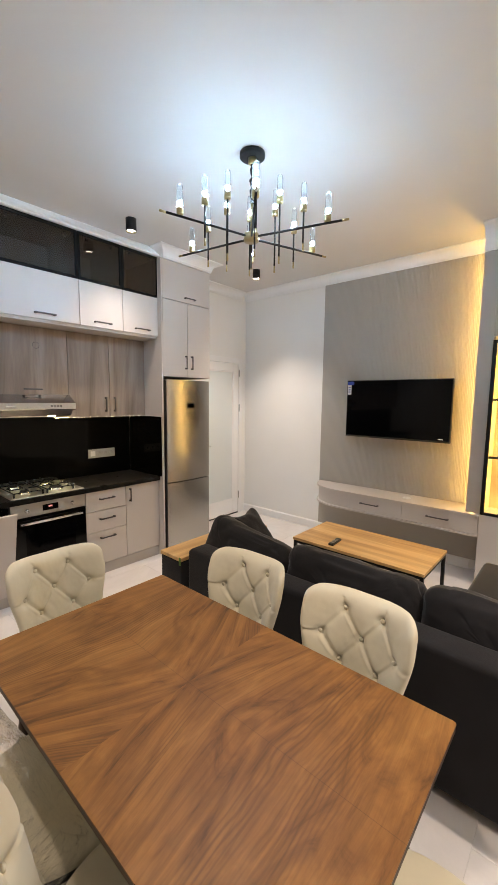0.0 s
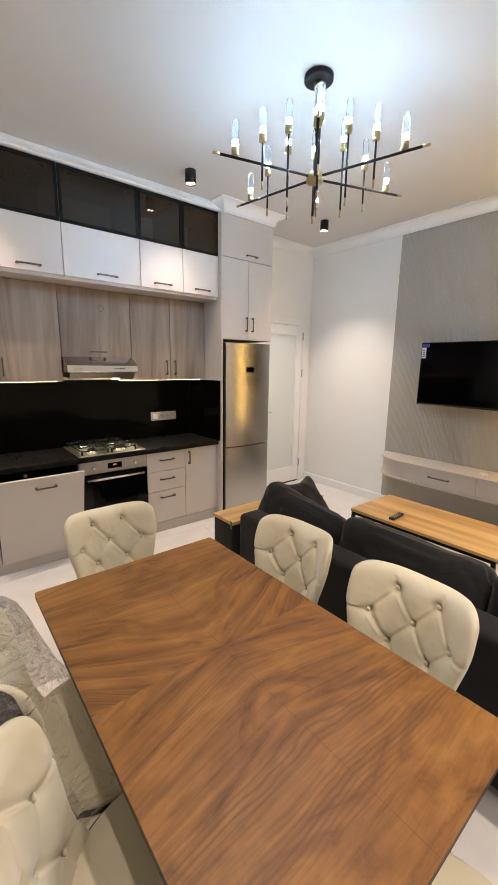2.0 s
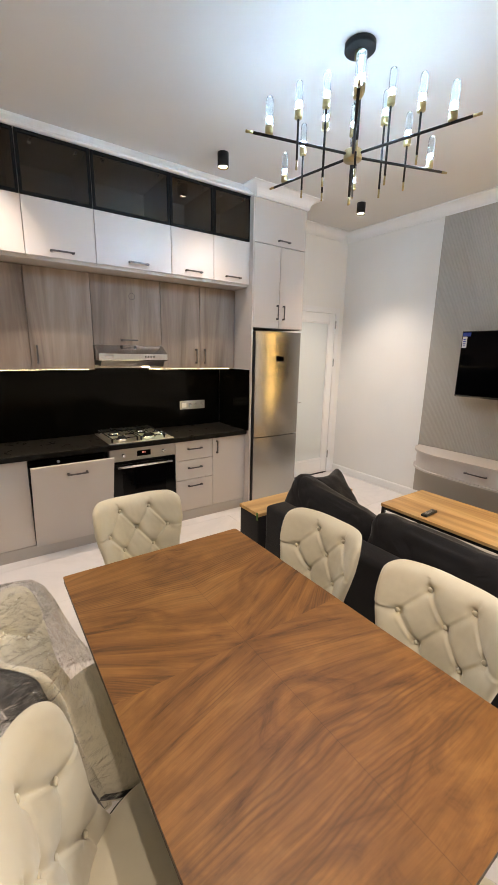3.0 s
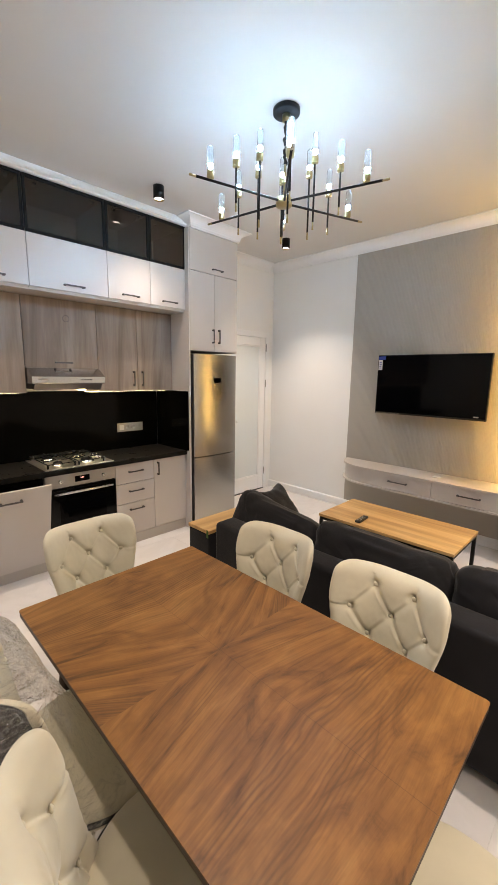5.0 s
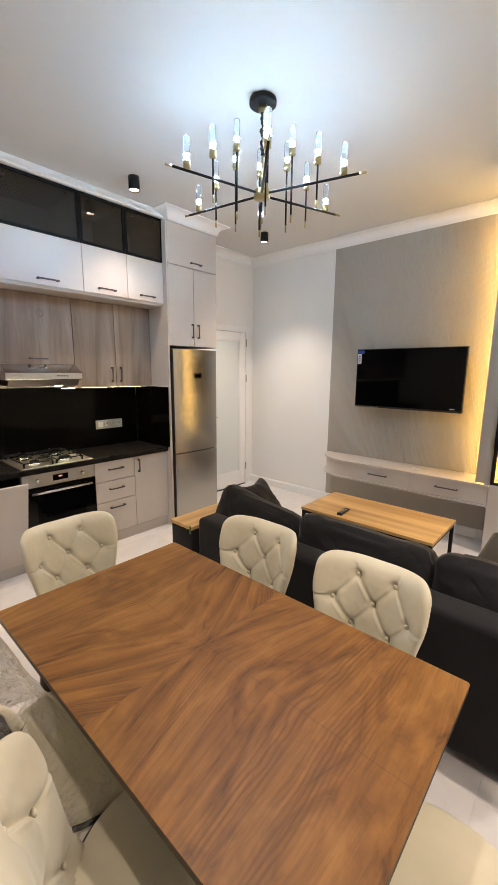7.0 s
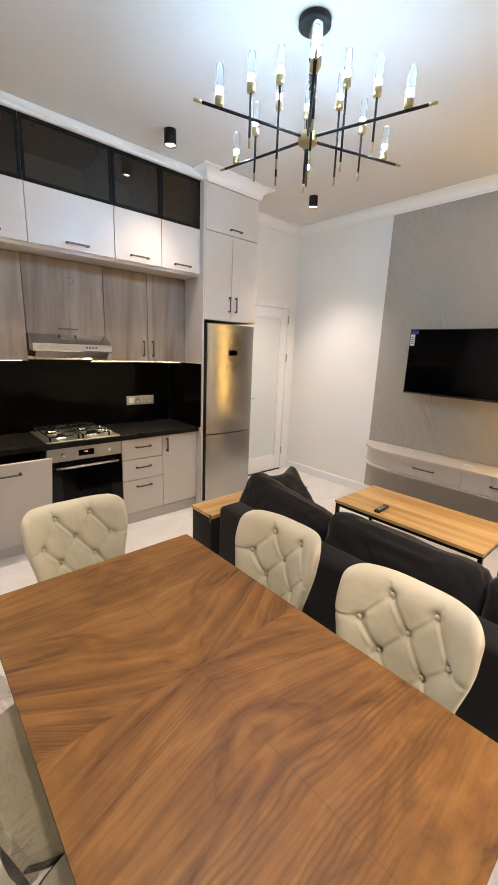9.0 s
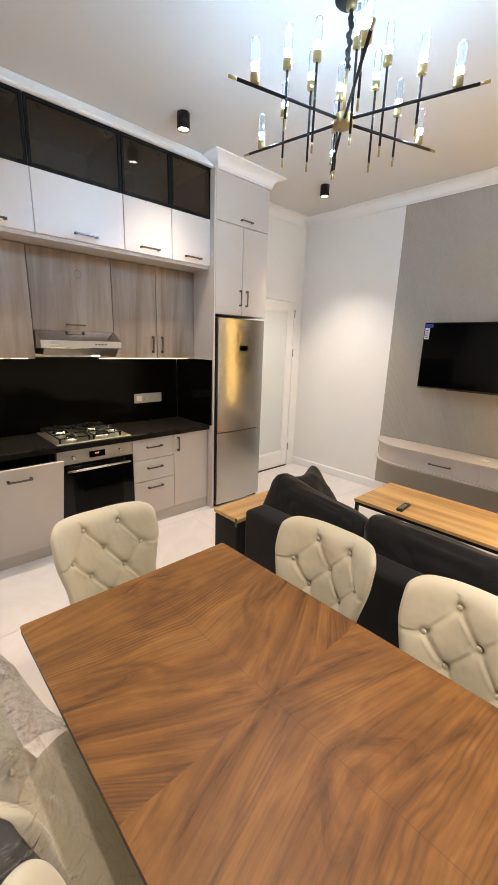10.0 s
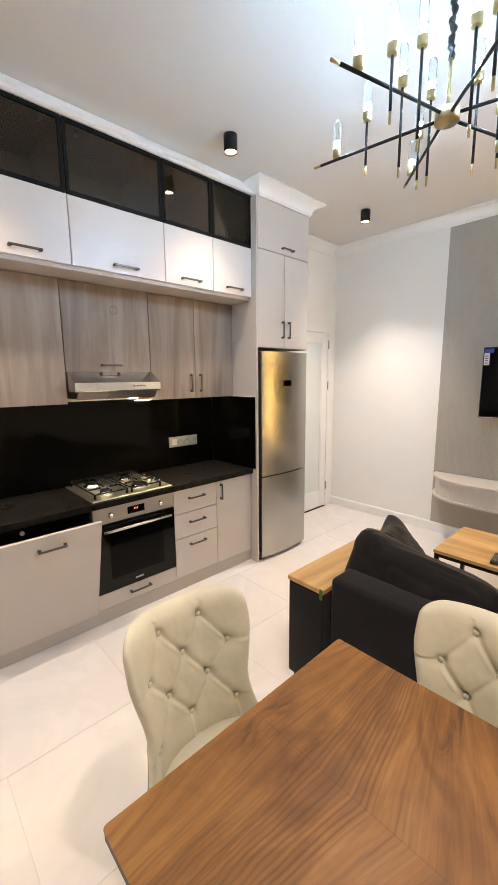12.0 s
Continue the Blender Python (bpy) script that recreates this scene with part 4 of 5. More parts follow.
for dx0, dx1 in ((-1.99, -1.322), (-1.318, -0.652)):
    d = part("drawer", fluted_front(dx0, dx1, 0.470, 0.624), M_CASHMERE, con)
    bar_handle(d, ((dx0 + dx1) / 2, SF + 0.001, 0.557), 0.20, False, (0, -1, 0))
cg = thing("cable_grommet", "white round cable cover on the console", "cable grommet", at=(-1.33, 4.02, 0.650))
part("ring", lathe([(0.040, 0), (0.040, 0.004), (0.034, 0.008), (0.020, 0.009), (0.018, 0.006)], 24), M_WHITEPLASTIC, cg, "", True)

tv = thing("television", "large black flat-screen television hung on the fluted panel", "television")
part("housing", box(-2.058, -0.968, 4.045, 4.085, 1.243, 1.865, 0.004), M_BLACKPLASTIC, tv)
part("back_cover", box(-1.90, -1.12, 4.085, 4.145, 1.30, 1.70, 0.02), M_BLACKPLASTIC, tv)
part("screen", box(-2.050, -0.976, 4.0425, 4.0455, 1.262, 1.858), M_SCREEN, tv, "dark glossy screen")
part("wall_bracket", box(-1.75, -1.28, 4.145, Y1 - 0.018, 1.40, 1.62, 0.003), M_BLACKMETAL, tv)
part("bottom_trim", box(-2.05, -1.78, 4.040, 4.0425, 1.246, 1.254), M_CHROME, tv, "thin bright trim strip")
part("logo_plate", box(-1.075, -1.03, 4.0415, 4.0425, 1.272, 1.282), M_WHITEPLASTIC, tv)
st = part("sticker", box(-2.048, -2.005, 4.0410, 4.0422, 1.71, 1.815), M_WHITEPLASTIC, tv, "white energy label with dark bars")
part("sticker_head", box(-2.048, -1.975, 4.0408, 4.0422, 1.817, 1.852), M_BLUELABEL, tv, "blue label")
bm = bmesh.new()
for k in range(4):
    box_into(bm, -2.040, -2.016, 4.0404, 4.0409, 1.725 + k * 0.02, 1.733 + k * 0.02)
part("label_bar", bm, M_BLUELABEL, st)

# ---- chandelier ----
CHX, CHY, HUBZ = -1.621, 1.867, 2.622
ch = thing("chandelier", "black and brass chandelier with six arms of candle lamps", "chandelier", at=(CHX, CHY, 0))
part("canopy", lathe([(0.071, 3.071), (0.075, 3.074), (0.075, 3.097), (0.071, CEIL - 0.001), (0.02, CEIL - 0.0008)], 36), M_BLACKMETAL, ch, "round black ceiling canopy", True)
part("collar", lathe([(0.016, 3.034), (0.024, 3.039), (0.024, 3.070), (0.014, 3.0705)], 20), M_BRASS, ch, "brass collar", True)
part("rod", rod((0, 0, HUBZ + 0.01), (0, 0, 2.84), 0.007, 12), M_BRASS, ch, "brass stem", True)
# black sleeve bunched round the chain
bm = bmesh.new()
rings = []
for i in range(25):
    z = 2.82 + 0.245 * i / 24
    r = 0.011 + 0.003 * math.sin(i * 2.1) + 0.0015 * math.sin(i * 5.3)
    ox, oy = 0.004 * math.sin(i * 0.9), 0.004 * math.cos(i * 1.3)
    rings.append([bm.verts.new((ox + r * math.cos(a * math.pi / 5), oy + r * math.sin(a * math.pi / 5), z)) for a in range(10)])
for a_, b_ in zip(rings, rings[1:]):
    for k in range(10):
        bm.faces.new((a_[k], a_[(k + 1) % 10], b_[(k + 1) % 10], b_[k]))
part("chain_sleeve", bm, M_RUBBER, ch, "black cloth sleeve over the chain", True)
part("hub", lathe([(0.044, HUBZ - 0.022), (0.046, HUBZ - 0.020), (0.046, HUBZ + 0.020), (0.044, HUBZ + 0.022)], 32), M_BRASS, ch, "brass hub", True)


def candle(parent, x, y, z):
    c = part("lamp_holder", lathe([(0.012, -0.004), (0.0185, 0.0), (0.0190, 0.002), (0.0190, 0.033), (0.0180, 0.034)], 20), M_BRASS, parent, "brass lamp cup", True)
    c.location = (x, y, z)
    # Flared lamp and unseen added cap throw the light down, off the ceiling.
    part("bulb", lathe([(0.0028, 0.036), (0.0030, 0.038), (0.0130, 0.064)], 14), M_BULB, c, "glowing white lamp", True)
    part("lamp_cap", lathe([(0.0131, 0.0642), (0.0131, 0.068), (0.007, 0.072)], 14), M_WHITEPLASTIC, c, "white cap added to hold lamp light off the ceiling", True)
    g = part("glass_tube", lathe([(0.0165, 0.0335), (0.0172, 0.036), (0.0172, 0.138), (0.0155, 0.147), (0.010, 0.1525), (0.003, 0.154)], 20), M_TUBE, c, "clear glass sleeve", True)
    g.visible_shadow = False
    return c


ARM = 0.585
for k in range(6):
    a = radians((15.4, 71.0, 131.0, 188.8, 255.4, 313.0)[k])
    dx, dy = math.cos(a), math.sin(a)
    tz = (0.004, -0.004)[k % 2]
    arm = part("arm", rod((dx * 0.040, dy * 0.040, HUBZ + tz), (dx * (ARM - 0.035), dy * (ARM - 0.035), HUBZ + tz), 0.0065, 12), M_BLACKMETAL, ch, "black metal arm", True)
    part("arm_tip", rod((dx * (ARM - 0.035), dy * (ARM - 0.035), HUBZ + tz), (dx * ARM, dy * ARM, HUBZ + tz), 0.0062, 12), M_BRASS, arm, "brass arm tip", True)
    candle(ch, dx * 0.468, dy * 0.468, HUBZ + tz + 0.008)
    for r, up, down in ((0.323, 0.098, 0.119), (0.176, 0.170, 0.170)):
        sx_, sy_ = dx * r - dy * 0.011, dy * r + dx * 0.011
        post = part("post", rod((sx_, sy_, HUBZ - down + 0.04), (sx_, sy_, HUBZ + up), 0.0055, 10), M_BLACKMETAL, ch, "black upright rod", True)
        part("post_tip", rod((sx_, sy_, HUBZ - down), (sx_, sy_, HUBZ - down + 0.04), 0.0052, 10), M_BRASS, post, "brass rod tip", True)
        candle(ch, sx_, sy_, HUBZ + up)

# ---- ceiling spots, two seen and six added ----
for sx_, sy_ in SEEN_AND_ADDED_SPOTS:
    sp = thing("ceiling_spotlight", "black cylindrical surface spotlight on the ceiling, one of two seen and six added", "spotlight", "ceiling spotlights", at=(sx_, sy_, 0))
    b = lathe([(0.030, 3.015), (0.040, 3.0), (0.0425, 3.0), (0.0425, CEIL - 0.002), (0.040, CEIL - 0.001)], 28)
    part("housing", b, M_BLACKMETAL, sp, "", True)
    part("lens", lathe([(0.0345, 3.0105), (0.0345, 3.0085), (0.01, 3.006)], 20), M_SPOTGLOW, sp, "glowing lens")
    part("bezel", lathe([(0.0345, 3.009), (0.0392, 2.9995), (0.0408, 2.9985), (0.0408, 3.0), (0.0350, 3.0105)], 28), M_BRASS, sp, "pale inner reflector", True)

# ---- dining table ----
TX0, TX1, TYA, TYB, TZ = -1.565, -0.203, 0.335, 1.137, 0.758
tb = thing("dining_table", "rectangular walnut dining table with chevron-matched veneer", "table", at=((TX0 + TX1) / 2, (TYA + TYB) / 2, 0))
hw, hd = (TX1 - TX0) / 2, (TYB - TYA) / 2


def rounded_slab(hx, hy, r, z0, z1, chamfer=0.0, n=5):
    pts = []
    for cx_, cy_, a0_ in ((hx - r, hy - r, 0), (-hx + r, hy - r, 90), (-hx + r, -hy + r, 180), (hx - r, -hy + r, 270)):
        for i in range(n + 1):
            a = radians(a0_ + 90 * i / n)
            pts.append((cx_ + r * math.cos(a), cy_ + r * math.sin(a)))
    bm = extrude_profile(pts, "z", z0, z1)
    if chamfer:
        es = [e for e in bm.edges if abs(e.verts[0].co.z - z1) < 1e-6 and abs(e.verts[1].co.z - z1) < 1e-6]
        bmesh.ops.bevel(bm, geom=es, offset=chamfer, segments=2, profile=0.5, affect="EDGES")
    return bm


part("tabletop", rounded_slab(hw, hd, 0.008, TZ - 0.004, TZ, 0.0015), M_WALNUT, tb, "walnut veneer top in mirrored chevrons")
part("edge_band", rounded_slab(hw - 0.001, hd - 0.001, 0.008, TZ - 0.024, TZ - 0.0042), M_WALNUTEDGE, tb, "dark walnut edge")
part("apron", rounded_slab(hw - 0.10, hd - 0.10, 0.01, TZ - 0.075, TZ - 0.0245), M_WALNUTEDGE, tb)
for sx_ in (-1, 1):
    for sy_ in (-1, 1):
        part("leg", rod((sx_ * (hw - 0.05), sy_ * (hd - 0.05), 0), (sx_ * (hw - 0.14), sy_ * (hd - 0.14), TZ - 0.07), 0.016, 14, 0.028), M_WALNUTEDGE, tb, "", True)


# ---- dining chairs ----
BUTTONS = []
for row in range(4):
    z_ = 0.826 - row * 0.096
    for u_ in ((-0.076, 0.076), (-0.150, 0.0, 0.150))[row % 2]:
        BUTTONS.append((u_, z_))
CREASES = []
for i, a_ in enumerate(BUTTONS):
    for b_ in BUTTONS[i + 1:]:
        if abs(abs(a_[0] - b_[0]) - 0.075) < 0.01 and abs(abs(a_[1] - b_[1]) - 0.096) < 0.01:
            CREASES.append((a_, b_, 1.0 if (a_[0] - b_[0]) * (a_[1] - b_[1]) > 0 else 0.45))
# pleats that run on from the outer buttons to the sides, the top edge and the seat
for u_, z_ in BUTTONS:
    if abs(u_) > 0.12:
        CREASES.append(((u_, z_), (u_ * 1.42, z_ + 0.012), 0.55))
    if z_ > 0.81:
        CREASES.append(((u_, z_), (u_ * 1.15, 0.862), 0.45))
    if z_ < 0.56:
        CREASES.append(((u_, z_), (u_ * 1.10, 0.43), 0.9))


def seg_dist(px, pz, a, b):
    ax, az, bx, bz = *a, *b
    dx, dz = bx - ax, bz - az
    t = max(0, min(1, ((px - ax) * dx + (pz - az) * dz) / (dx * dx + dz * dz)))
    side = 1.0 if dx * (pz - az) - dz * (px - ax) > 0 else -1.0
    return math.hypot(px - ax - t * dx, pz - az - t * dz), side


def back_half_width(v):
    """Half the width of the backrest, v from 0 at the seat to 1 at the top."""
    s = min(1.0, max(0.0, (v - 0.42) / 0.45))
    return 0.190 + 0.050 * max(0.0, 1 - v / 0.46) ** 1.6 + 0.034 * s * s * (3 - 2 * s)


def back_point(u, v, grow=0.0):
    """Middle surface of the backrest: chair faces +y, the back stands at y < 0."""
    k = max(0.0, (abs(u) - 0.74) / 0.26)
    drop = -0.026 * u * u + 0.056 * (1 - math.sqrt(max(0.0, 1 - k * k)))
    z = 0.40 + (0.484 - drop) * v
    x = u * (back_half_width(v) + grow)
    y = -0.205 - 0.105 * v ** 1.2 + abs(u) ** 2.7 * (0.088 + 0.047 * min(1.0, v * 1.3) + 0.055 * max(0.0, 1 - v / 0.5) ** 1.5)
    return x, y, z


def chair_back(nu=132, nv=132):
    bm, rear = bmesh.new(), bmesh.new()
    fr_, bk_ = {}, {}
    for i in range(nu + 1):
        for j in range(nv + 1):
            u, v = math.sin(math.pi * (i / nu - 0.5)), math.sin(math.pi / 2 * (j / nv) ** 0.8)
            x, y, z = back_point(u, v)
            e = max(0.0, (1 - abs(u) ** 11)) ** 0.5 * max(0.0, 1 - v ** 20) ** 0.5
            d = 0.054 * e - 0.014 - 0.006 * abs(u) ** 3
            dip = 0.0
            for bx_, bz_ in BUTTONS:
                q = (x - bx_) ** 2 + (z - bz_) ** 2
                if q < 0.006:
                    dip += 0.013 * math.exp(-q / 0.00030) + 0.004 * math.exp(-q / 0.0014)
            for a_, b_, deep in CREASES:
                cr_, side = seg_dist(x, z, a_, b_)
                if cr_ < 0.04:
                    fold = 0.0075 * math.exp(-(cr_ / 0.0042) ** 2) + 0.003 * math.exp(-(cr_ / 0.015) ** 2)
                    dip += deep * (fold - 0.0032 * side * math.exp(-((cr_ - 0.008) / 0.005) ** 2))
            slack = 0.0022 * noise.noise(Vector((x * 16, z * 16, 4.0))) + 0.0009 * noise.noise(Vector((x * 55, z * 38, 9.0)))
            dip += slack
            fr_[i, j] = bm.verts.new((x, y + d - min(dip, 0.030) * min(1, e * 1.3), z))
            rim = min(1.0, e * 2.2)
            bk_[i, j] = rear.verts.new((x * (1 - 0.012 * (1 - rim)), y - 0.0205 - 0.010 * e + 0.006 * (1 - abs(u) ** 3), z - 0.003 * (1 - rim)))
    for i in range(nu):
        for j in range(nv):
            bm.faces.new((fr_[i, j], fr_[i + 1, j], fr_[i + 1, j + 1], fr_[i, j + 1]))
            f = (bk_[i, j], bk_[i, j + 1], bk_[i + 1, j + 1], bk_[i + 1, j])
            rear.faces.new(f)
    return bm, rear


def chair_seat(n=44, rings=10):
    """A round-cornered upholstered seat."""
    bm = bmesh.new()
    prof = [(0.90, 0.385), (0.965, 0.392), (1.0, 0.410), (1.0, 0.436), (0.985, 0.454), (0.93, 0.468), (0.80, 0.477), (0.5, 0.483), (0.2, 0.485)]
    loops = []
    for s, z in prof:
        ring = []
        for i in range(n):
            a = 2 * math.pi * i / n
            c, d = math.cos(a), math.sin(a)
            ex = 2 / 2.15
            x = math.copysign(abs(c) ** ex, c) * 0.257 * s
            y = math.copysign(abs(d) ** ex, d) * 0.257 * s + 0.060
            ring.append(bm.verts.new((x, y, z)))
        loops.append(ring)
    for a_, b_ in zip(loops, loops[1:]):
        for i in range(n):
            bm.faces.new((a_[i], a_[(i + 1) % n], b_[(i + 1) % n], b_[i]))
    bm.faces.new(loops[0][::-1])
    bm.faces.new(loops[-1])
    return bm


def seat_piping(n=44):
    bm = bmesh.new()
    ex = 2 / 2.15
    pts = []
    for i in range(n):
        a = 2 * math.pi * i / n
        c, d = math.cos(a), math.sin(a)
        pts.append(Vector((math.copysign(abs(c) ** ex, c) * 0.2625, math.copysign(abs(d) ** ex, d) * 0.2625 + 0.060, 0.4300)))
    mid = Vector((0, 0.060, 0.4300))
    loops = []
    for p in pts:
        o = (p - mid).normalized()
        loops.append([bm.verts.new(p + o * 0.0075 * math.cos(k * math.pi / 3) + Vector((0, 0, 0.0075 * math.sin(k * math.pi / 3)))) for k in range(6)])
    for i in range(n):
        a_, b_ = loops[i], loops[(i + 1) % n]
        for k in range(6):
            bm.faces.new((a_[k], a_[(k + 1) % 6], b_[(k + 1) % 6], b_[k]))
    return bm


CHAIR = "cream velvet dining chair with a button-tufted back"
chair = thing("dining_chair", CHAIR, "chair", "chairs round the table")
front_bm, rear_bm = chair_back()
back = part("backrest", front_bm, M_VELVET, chair, "button-tufted velvet back", True)
part("back_shell", rear_bm, M_SHELL, chair, "dark grey velvet outer back", True)
bb = bmesh.new()
bmesh.ops.create_uvsphere(bb, u_segments=12, v_segments=8, radius=0.0095, matrix=Matrix.Diagonal((1, 0.6, 1, 1)))
button = part("button", bb, M_VELVET, back, "covered button", True)
first = True
for bx_, bz_ in BUTTONS:
    v = (bz_ - 0.40) / 0.492
    u = bx_ / back_half_width(v)
    x, y, z = back_point(u, v)
    ob = button if first else new("button", button.data)
    ob.parent = back
    ob.location = (bx_, y + 0.040 - 0.019, bz_)
    first = False
part("seat", chair_seat(), M_VELVET, chair, "padded velvet seat", True)
part("piping", seat_piping(), M_PIPING, chair, "black piping round the seat", True)
for sx_ in (-1, 1):
    for sy_, sp in ((-1, 0.03), (1, 0.02)):
        x_, y_ = sx_ * 0.165, 0.055 + sy_ * 0.165
        lg = part("leg", rod((x_ + sx_ * 0.025, y_ + sy_ * sp, 0.06), (x_, y_, 0.408), 0.010, 12, 0.017), M_BLACKMETAL, chair, "tapered black leg", True)
        part("leg_tip", rod((x_ + sx_ * 0.0285, y_ + sy_ * (sp + 0.004), 0.0), (x_ + sx_ * 0.025, y_ + sy_ * sp, 0.06), 0.0085, 12, 0.0102), M_BRASS, lg, "brass leg tip", True)
# chair faces local +y
chair.matrix_world = pose(-1.155, 1.12, 0, 0, 0, 180)
copy_thing(chair, pose(-0.590, 1.105, 0, 0, 0, 180))
copy_thing(chair, pose(-1.655, 0.742, 0, 0, 0, -90))
copy_thing(chair, pose(-0.645, 0.385, 0, 0, 0, 0))
wrapped = copy_thing(chair, pose(-1.155, 0.385, 0, 0, 0, 0))
wrapped["label"] = "cream tufted dining chair still wrapped in plastic film"
copy_thing(chair, pose(-0.100, 0.745, 0, 0, 0, 90))

# plastic film round one chair
bm = bmesh.new()
nu, nv = 60, 40
grid = {}
for j in range(nv + 1):
    v = j / nv
    for i in range(nu):
        a = 2 * math.pi * i / nu
        c, d = math.cos(a), math.sin(a)
        x, y, z = back_point(0, max(v, 0))
        w = back_half_width(v) + 0.030
        zz = 0.46 + 0.475 * v - (0.02 * abs(c) ** 2.5 if v > 0.8 else 0)
        ymid = y + 0.055 + (1 - v) ** 2 * 0.05
        dep = 0.112 + 0.05 * (1 - v) ** 2
        if v > 0.9:
            k = (v - 0.9) / 0.1
            w *= 1 - 0.5 * k ** 2
            dep *= 1 - 0.6 * k ** 2
        ex = 0.6
        px = math.copysign(abs(c) ** ex, c) * w
        py = ymid + math.copysign(abs(d) ** ex, d) * dep
        p = Vector((px, py, zz))
        wr = noise.noise(Vector((px * 14, py * 14, zz * 9))) * 0.010 + noise.noise(Vector((px * 38, py * 38, zz * 20))) * 0.005
        o = Vector((px, py - ymid, 0)).normalized()
        grid[i, j] = bm.verts.new(p + o * (wr + 0.006))
for j in range(nv):
    for i in range(nu):
        bm.faces.new((grid[i, j], grid[(i + 1) % nu, j], grid[(i + 1) % nu, j + 1], grid[i, j + 1]))
bm.faces.new([grid[i, nv] for i in range(nu)])
film = part("film", bm, M_FILM, wrapped, "crinkled clear plastic film", True)
film.visible_shadow = False

# ---- sofa ----
SOX0, SOX1, SOY = -1.925, 0.75, 1.60
sofa = thing("corner_sofa", "charcoal cloth corner sofa with its back to the table", "sofa")


def padded(x0, x1, y0, y1, z0, z1, r=0.03):
    return box(x0, x1, y0, y1, z0, z1, r, 4)


part("back_panel", padded(SOX0, SOX1, SOY, SOY + 0.17, 0.05, 0.660, 0.028), M_SOFA, sofa, "", True)
part("seat_base", padded(SOX0, SOX1, SOY + 0.172, 2.46, 0.05, 0.27, 0.02), M_SOFA, sofa, "", True)
for x0, x1 in ((SOX0 + 0.005, -1.235), (-1.23, -0.51)):
    part("seat_cushion", padded(x0, x1, SOY + 0.20, 2.48, 0.272, 0.43, 0.04), M_SOFA, sofa, "", True)
part("chaise_base", padded(-0.505, 0.75, 2.465, 3.36, 0.05, 0.27, 0.02), M_SOFA, sofa, "", True)
part("chaise_cushion", padded(-0.505, 0.74, SOY + 0.20, 3.37, 0.272, 0.43, 0.04), M_SOFA, sofa, "long chaise cushion", True)
for x_, y_ in ((SOX0 + 0.08, SOY + 0.08), (SOX1 - 0.08, SOY + 0.08), (SOX0 + 0.08, 2.38), (-0.42, 3.28), (SOX1 - 0.08, 3.28)):
    part("foot", rod((x_, y_, 0), (x_, y_, 0.052), 0.02, 12), M_BLACKPLASTIC, sofa, "", True)
# shelf arm with an oak top
arm = thing("sofa_side_shelf", "charcoal side unit with a light oak top beside the sofa", "side shelf")
part("box_body", padded(-2.15, -1.932, 1.555, 2.46, 0.05, 0.578, 0.012), M_SOFA, arm, "", True)
part("oak_top", box(-2.153, -1.930, 1.552, 2.463, 0.580, 0.604, 0.002), M_LIGHTOAK_Y, arm, "light oak top board")
for x_, y_ in ((-2.12, 1.59), (-1.96, 1.59), (-2.12, 2.42), (-1.96, 2.42)):
    part("foot", rod((x_, y_, 0), (x_, y_, 0.052), 0.014, 10), M_BLACKPLASTIC, arm, "", True)
part("tag", box(-1.948, -1.931, 1.548, 1.5505, 0.555, 0.61), M_GREEN, arm, "small green cloth tag")
# loose back cushions leaning on the back
for k, (x0, x1, rise) in enumerate(((-1.985, -1.28, -0.036), (-1.275, -0.52, -0.034), (-0.51, 0.25, -0.03))):
    c = part("back_cushion", plump_cushion(x1 - x0, 0.47, 0.27, k + 1), M_SOFA, None, "", True)
    tagged(c, "plump charcoal cloth back cushion leaning on the sofa", "cushion", "sofa back cushions")
    c.matrix_world = pose((x0 + x1) / 2, SOY + 0.262, 0.585 + rise, 72, (9.5, 1, 0)[k], (-2, 1.5, -1)[k])
p = part("throw_pillow", cushion(0.43, 0.41, 0.17, 9, 30, 1.0, 0.008, 0.20), M_SOFA, None, "", True)
tagged(p, "charcoal throw pillow standing at the sofa end", "cushion")
p.matrix_world = pose(-1.793, 2.13, 0.596, 0, 50, 19) @ pose(0, 0, 0, 0, 0, -7)

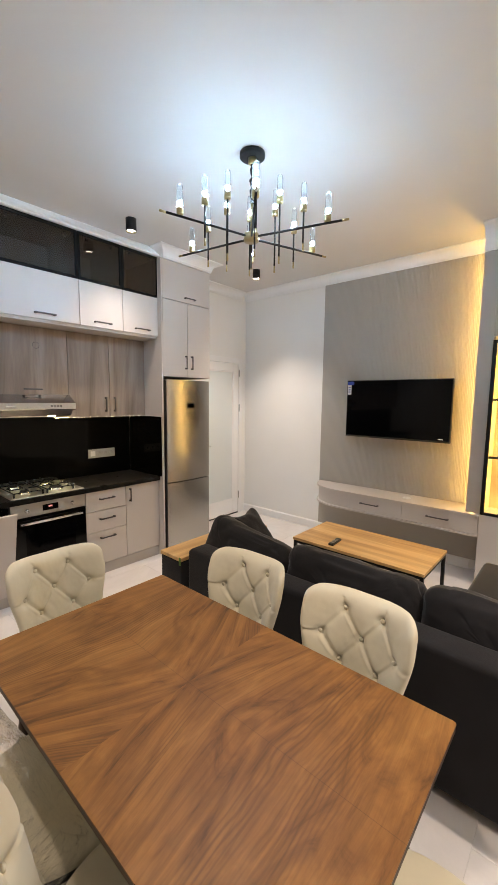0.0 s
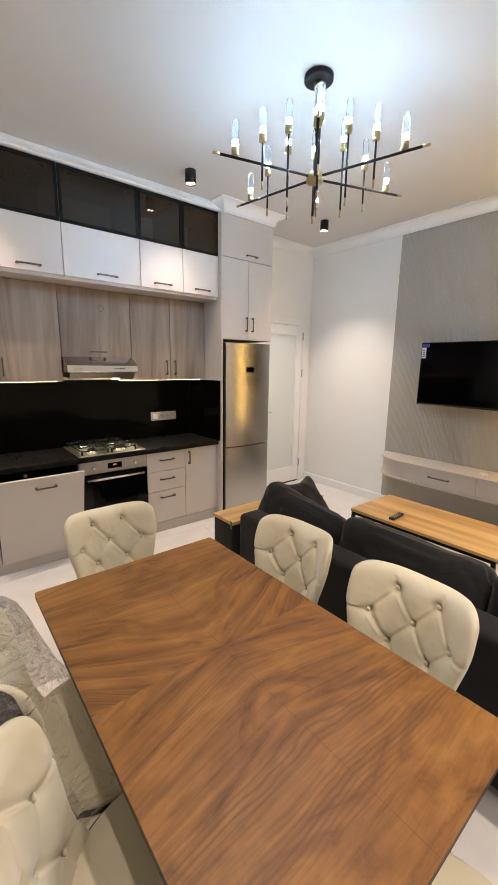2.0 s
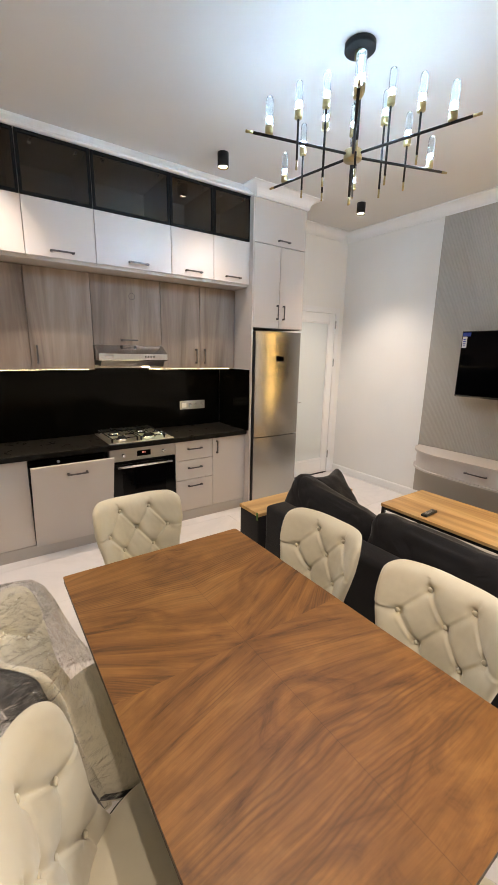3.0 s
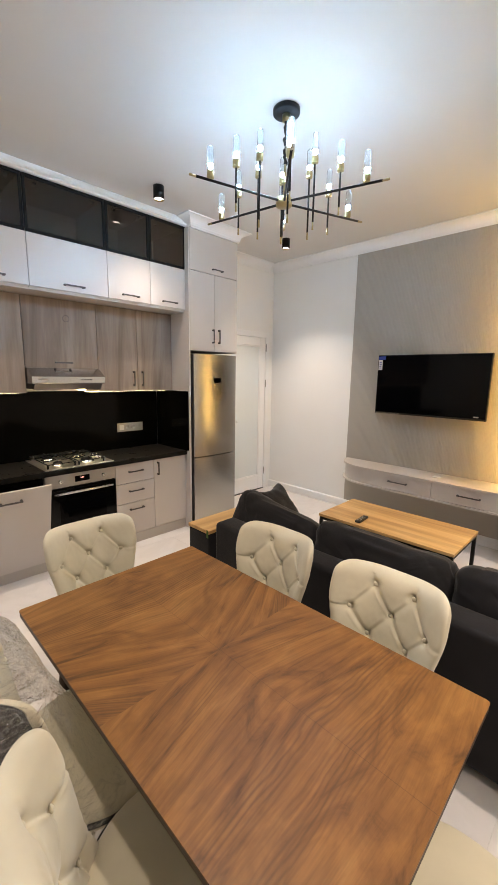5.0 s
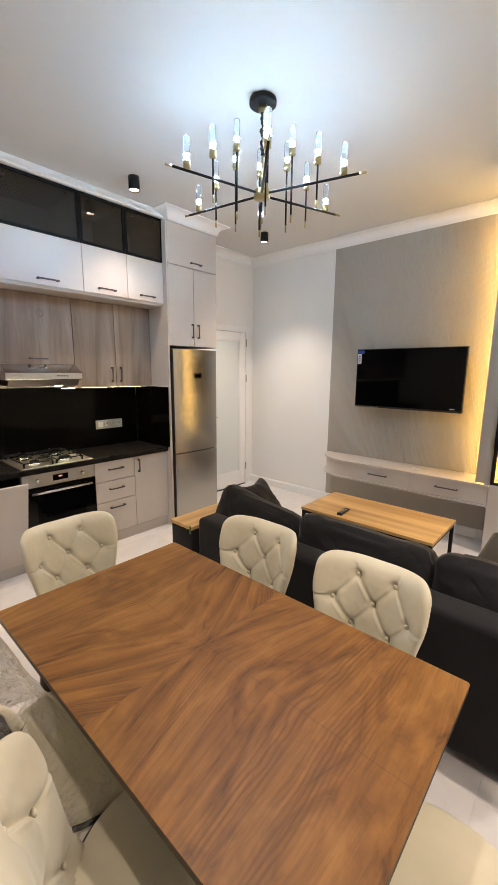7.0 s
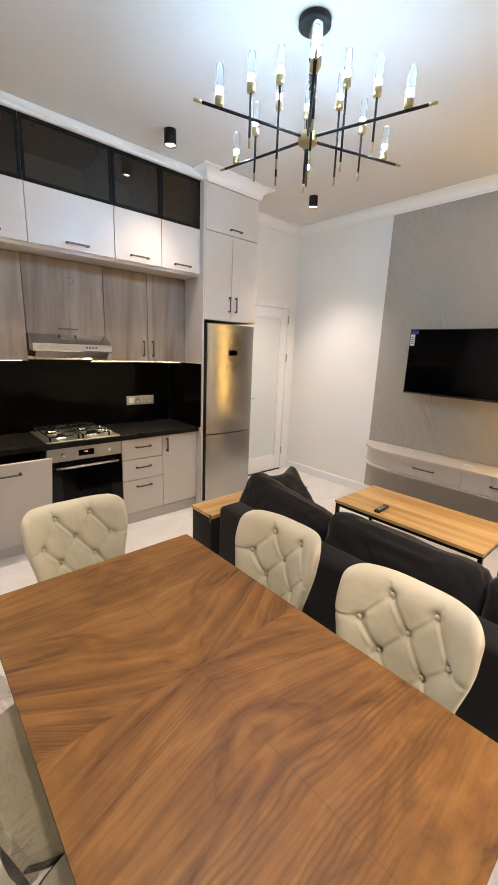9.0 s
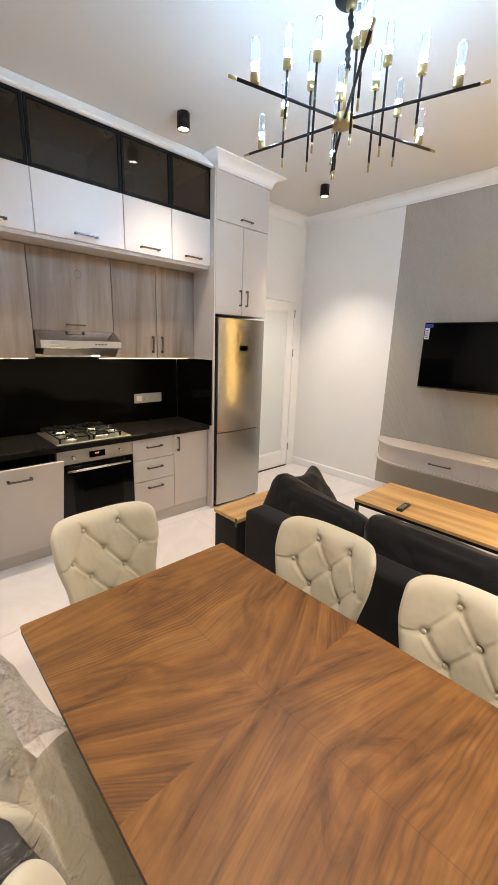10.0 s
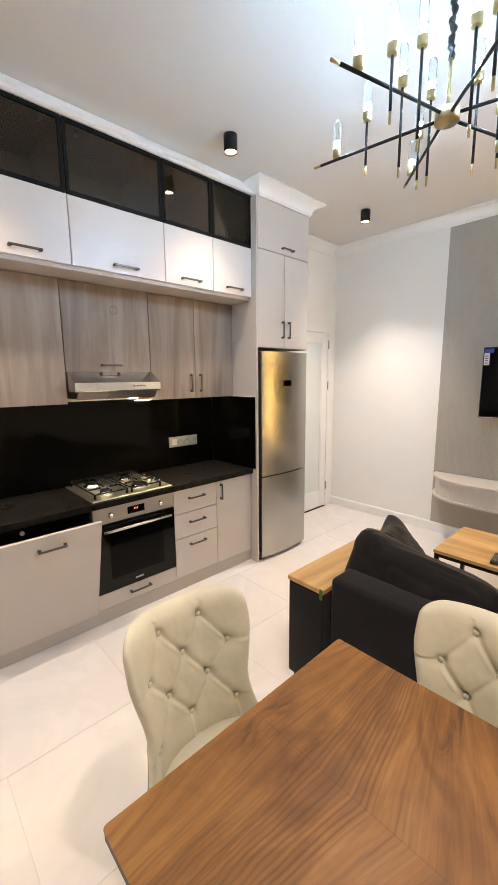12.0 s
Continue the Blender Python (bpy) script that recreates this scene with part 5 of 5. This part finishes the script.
# ---- coffee table ----
ct = thing("coffee_table", "low oak coffee table on a black metal frame", "coffee table")
part("top", box(-1.90, -0.775, 2.80, 3.40, 0.402, 0.426, 0.002), M_LIGHTOAK, ct, "light oak top")
bm = bmesh.new()
for y_ in (2.806, 3.368):
    box_into(bm, -1.894, -0.781, y_, y_ + 0.026, 0.377, 0.4015, 0.001)
for x_ in (-1.894, -0.807):
    box_into(bm, x_, x_ + 0.026, 2.832, 3.368, 0.377, 0.4015, 0.001)
part("frame", bm, M_BLACKMETAL, ct, "black square-tube frame")
for x_ in (-1.894, -0.807):
    for y_ in (2.806, 3.368):
        part("leg", box(x_, x_ + 0.026, y_, y_ + 0.026, 0, 0.3768, 0.001), M_BLACKMETAL, ct)
rm = thing("remote_control", "black television remote on the coffee table", "remote control", at=(-1.545, 2.92, 0.4265), rz=4)
part("case", box(-0.024, 0.024, -0.085, 0.085, 0, 0.020, 0.007, 3), M_BLACKPLASTIC, rm, "", True)
bm = bmesh.new()
for i in range(3):
    for j in range(6):
        box_into(bm, -0.015 + i * 0.011, -0.007 + i * 0.011, -0.06 + j * 0.018, -0.05 + j * 0.018, 0.020, 0.0215, 0.0007)
part("keypad", bm, M_SILVERPLASTIC, rm, "small grey keys")

# ---- floor tiles ----
TW, TL, GAP = 0.6, 1.2, 0.0018
tile_mesh = None
col_x = -0.19
c0 = int(math.floor((X0 - col_x) / TW))
c1 = int(math.ceil((X1 - col_x) / TW))
for c in range(c0, c1):
    x0 = col_x + c * TW
    off = 1.506 if c % 2 == 0 else 0.906
    r0 = int(math.floor((Y0 - off) / TL))
    r1 = int(math.ceil((Y1 - off) / TL))
    for r in range(r0, r1):
        y0 = off + r * TL
        xa, xb, ya, yb = max(x0, X0), min(x0 + TW, X1), max(y0, Y0), min(y0 + TL, Y1)
        if xb - xa < 0.01 or yb - ya < 0.01:
            continue
        whole = xb - xa > TW - 1e-4 and yb - ya > TL - 1e-4
        if whole and tile_mesh is not None:
            t_ = new("tile", tile_mesh)
            t_.parent = floor
        else:
            w_, l_ = xb - xa - GAP, yb - ya - GAP
            t_ = part("tile", box(-w_ / 2, w_ / 2, -l_ / 2, l_ / 2, -0.0020, 0, 0.0006, 1), M_TILE, floor)
            if whole:
                tile_mesh = t_.data
        t_.location = ((xa + xb) / 2, (ya + yb) / 2, 0)
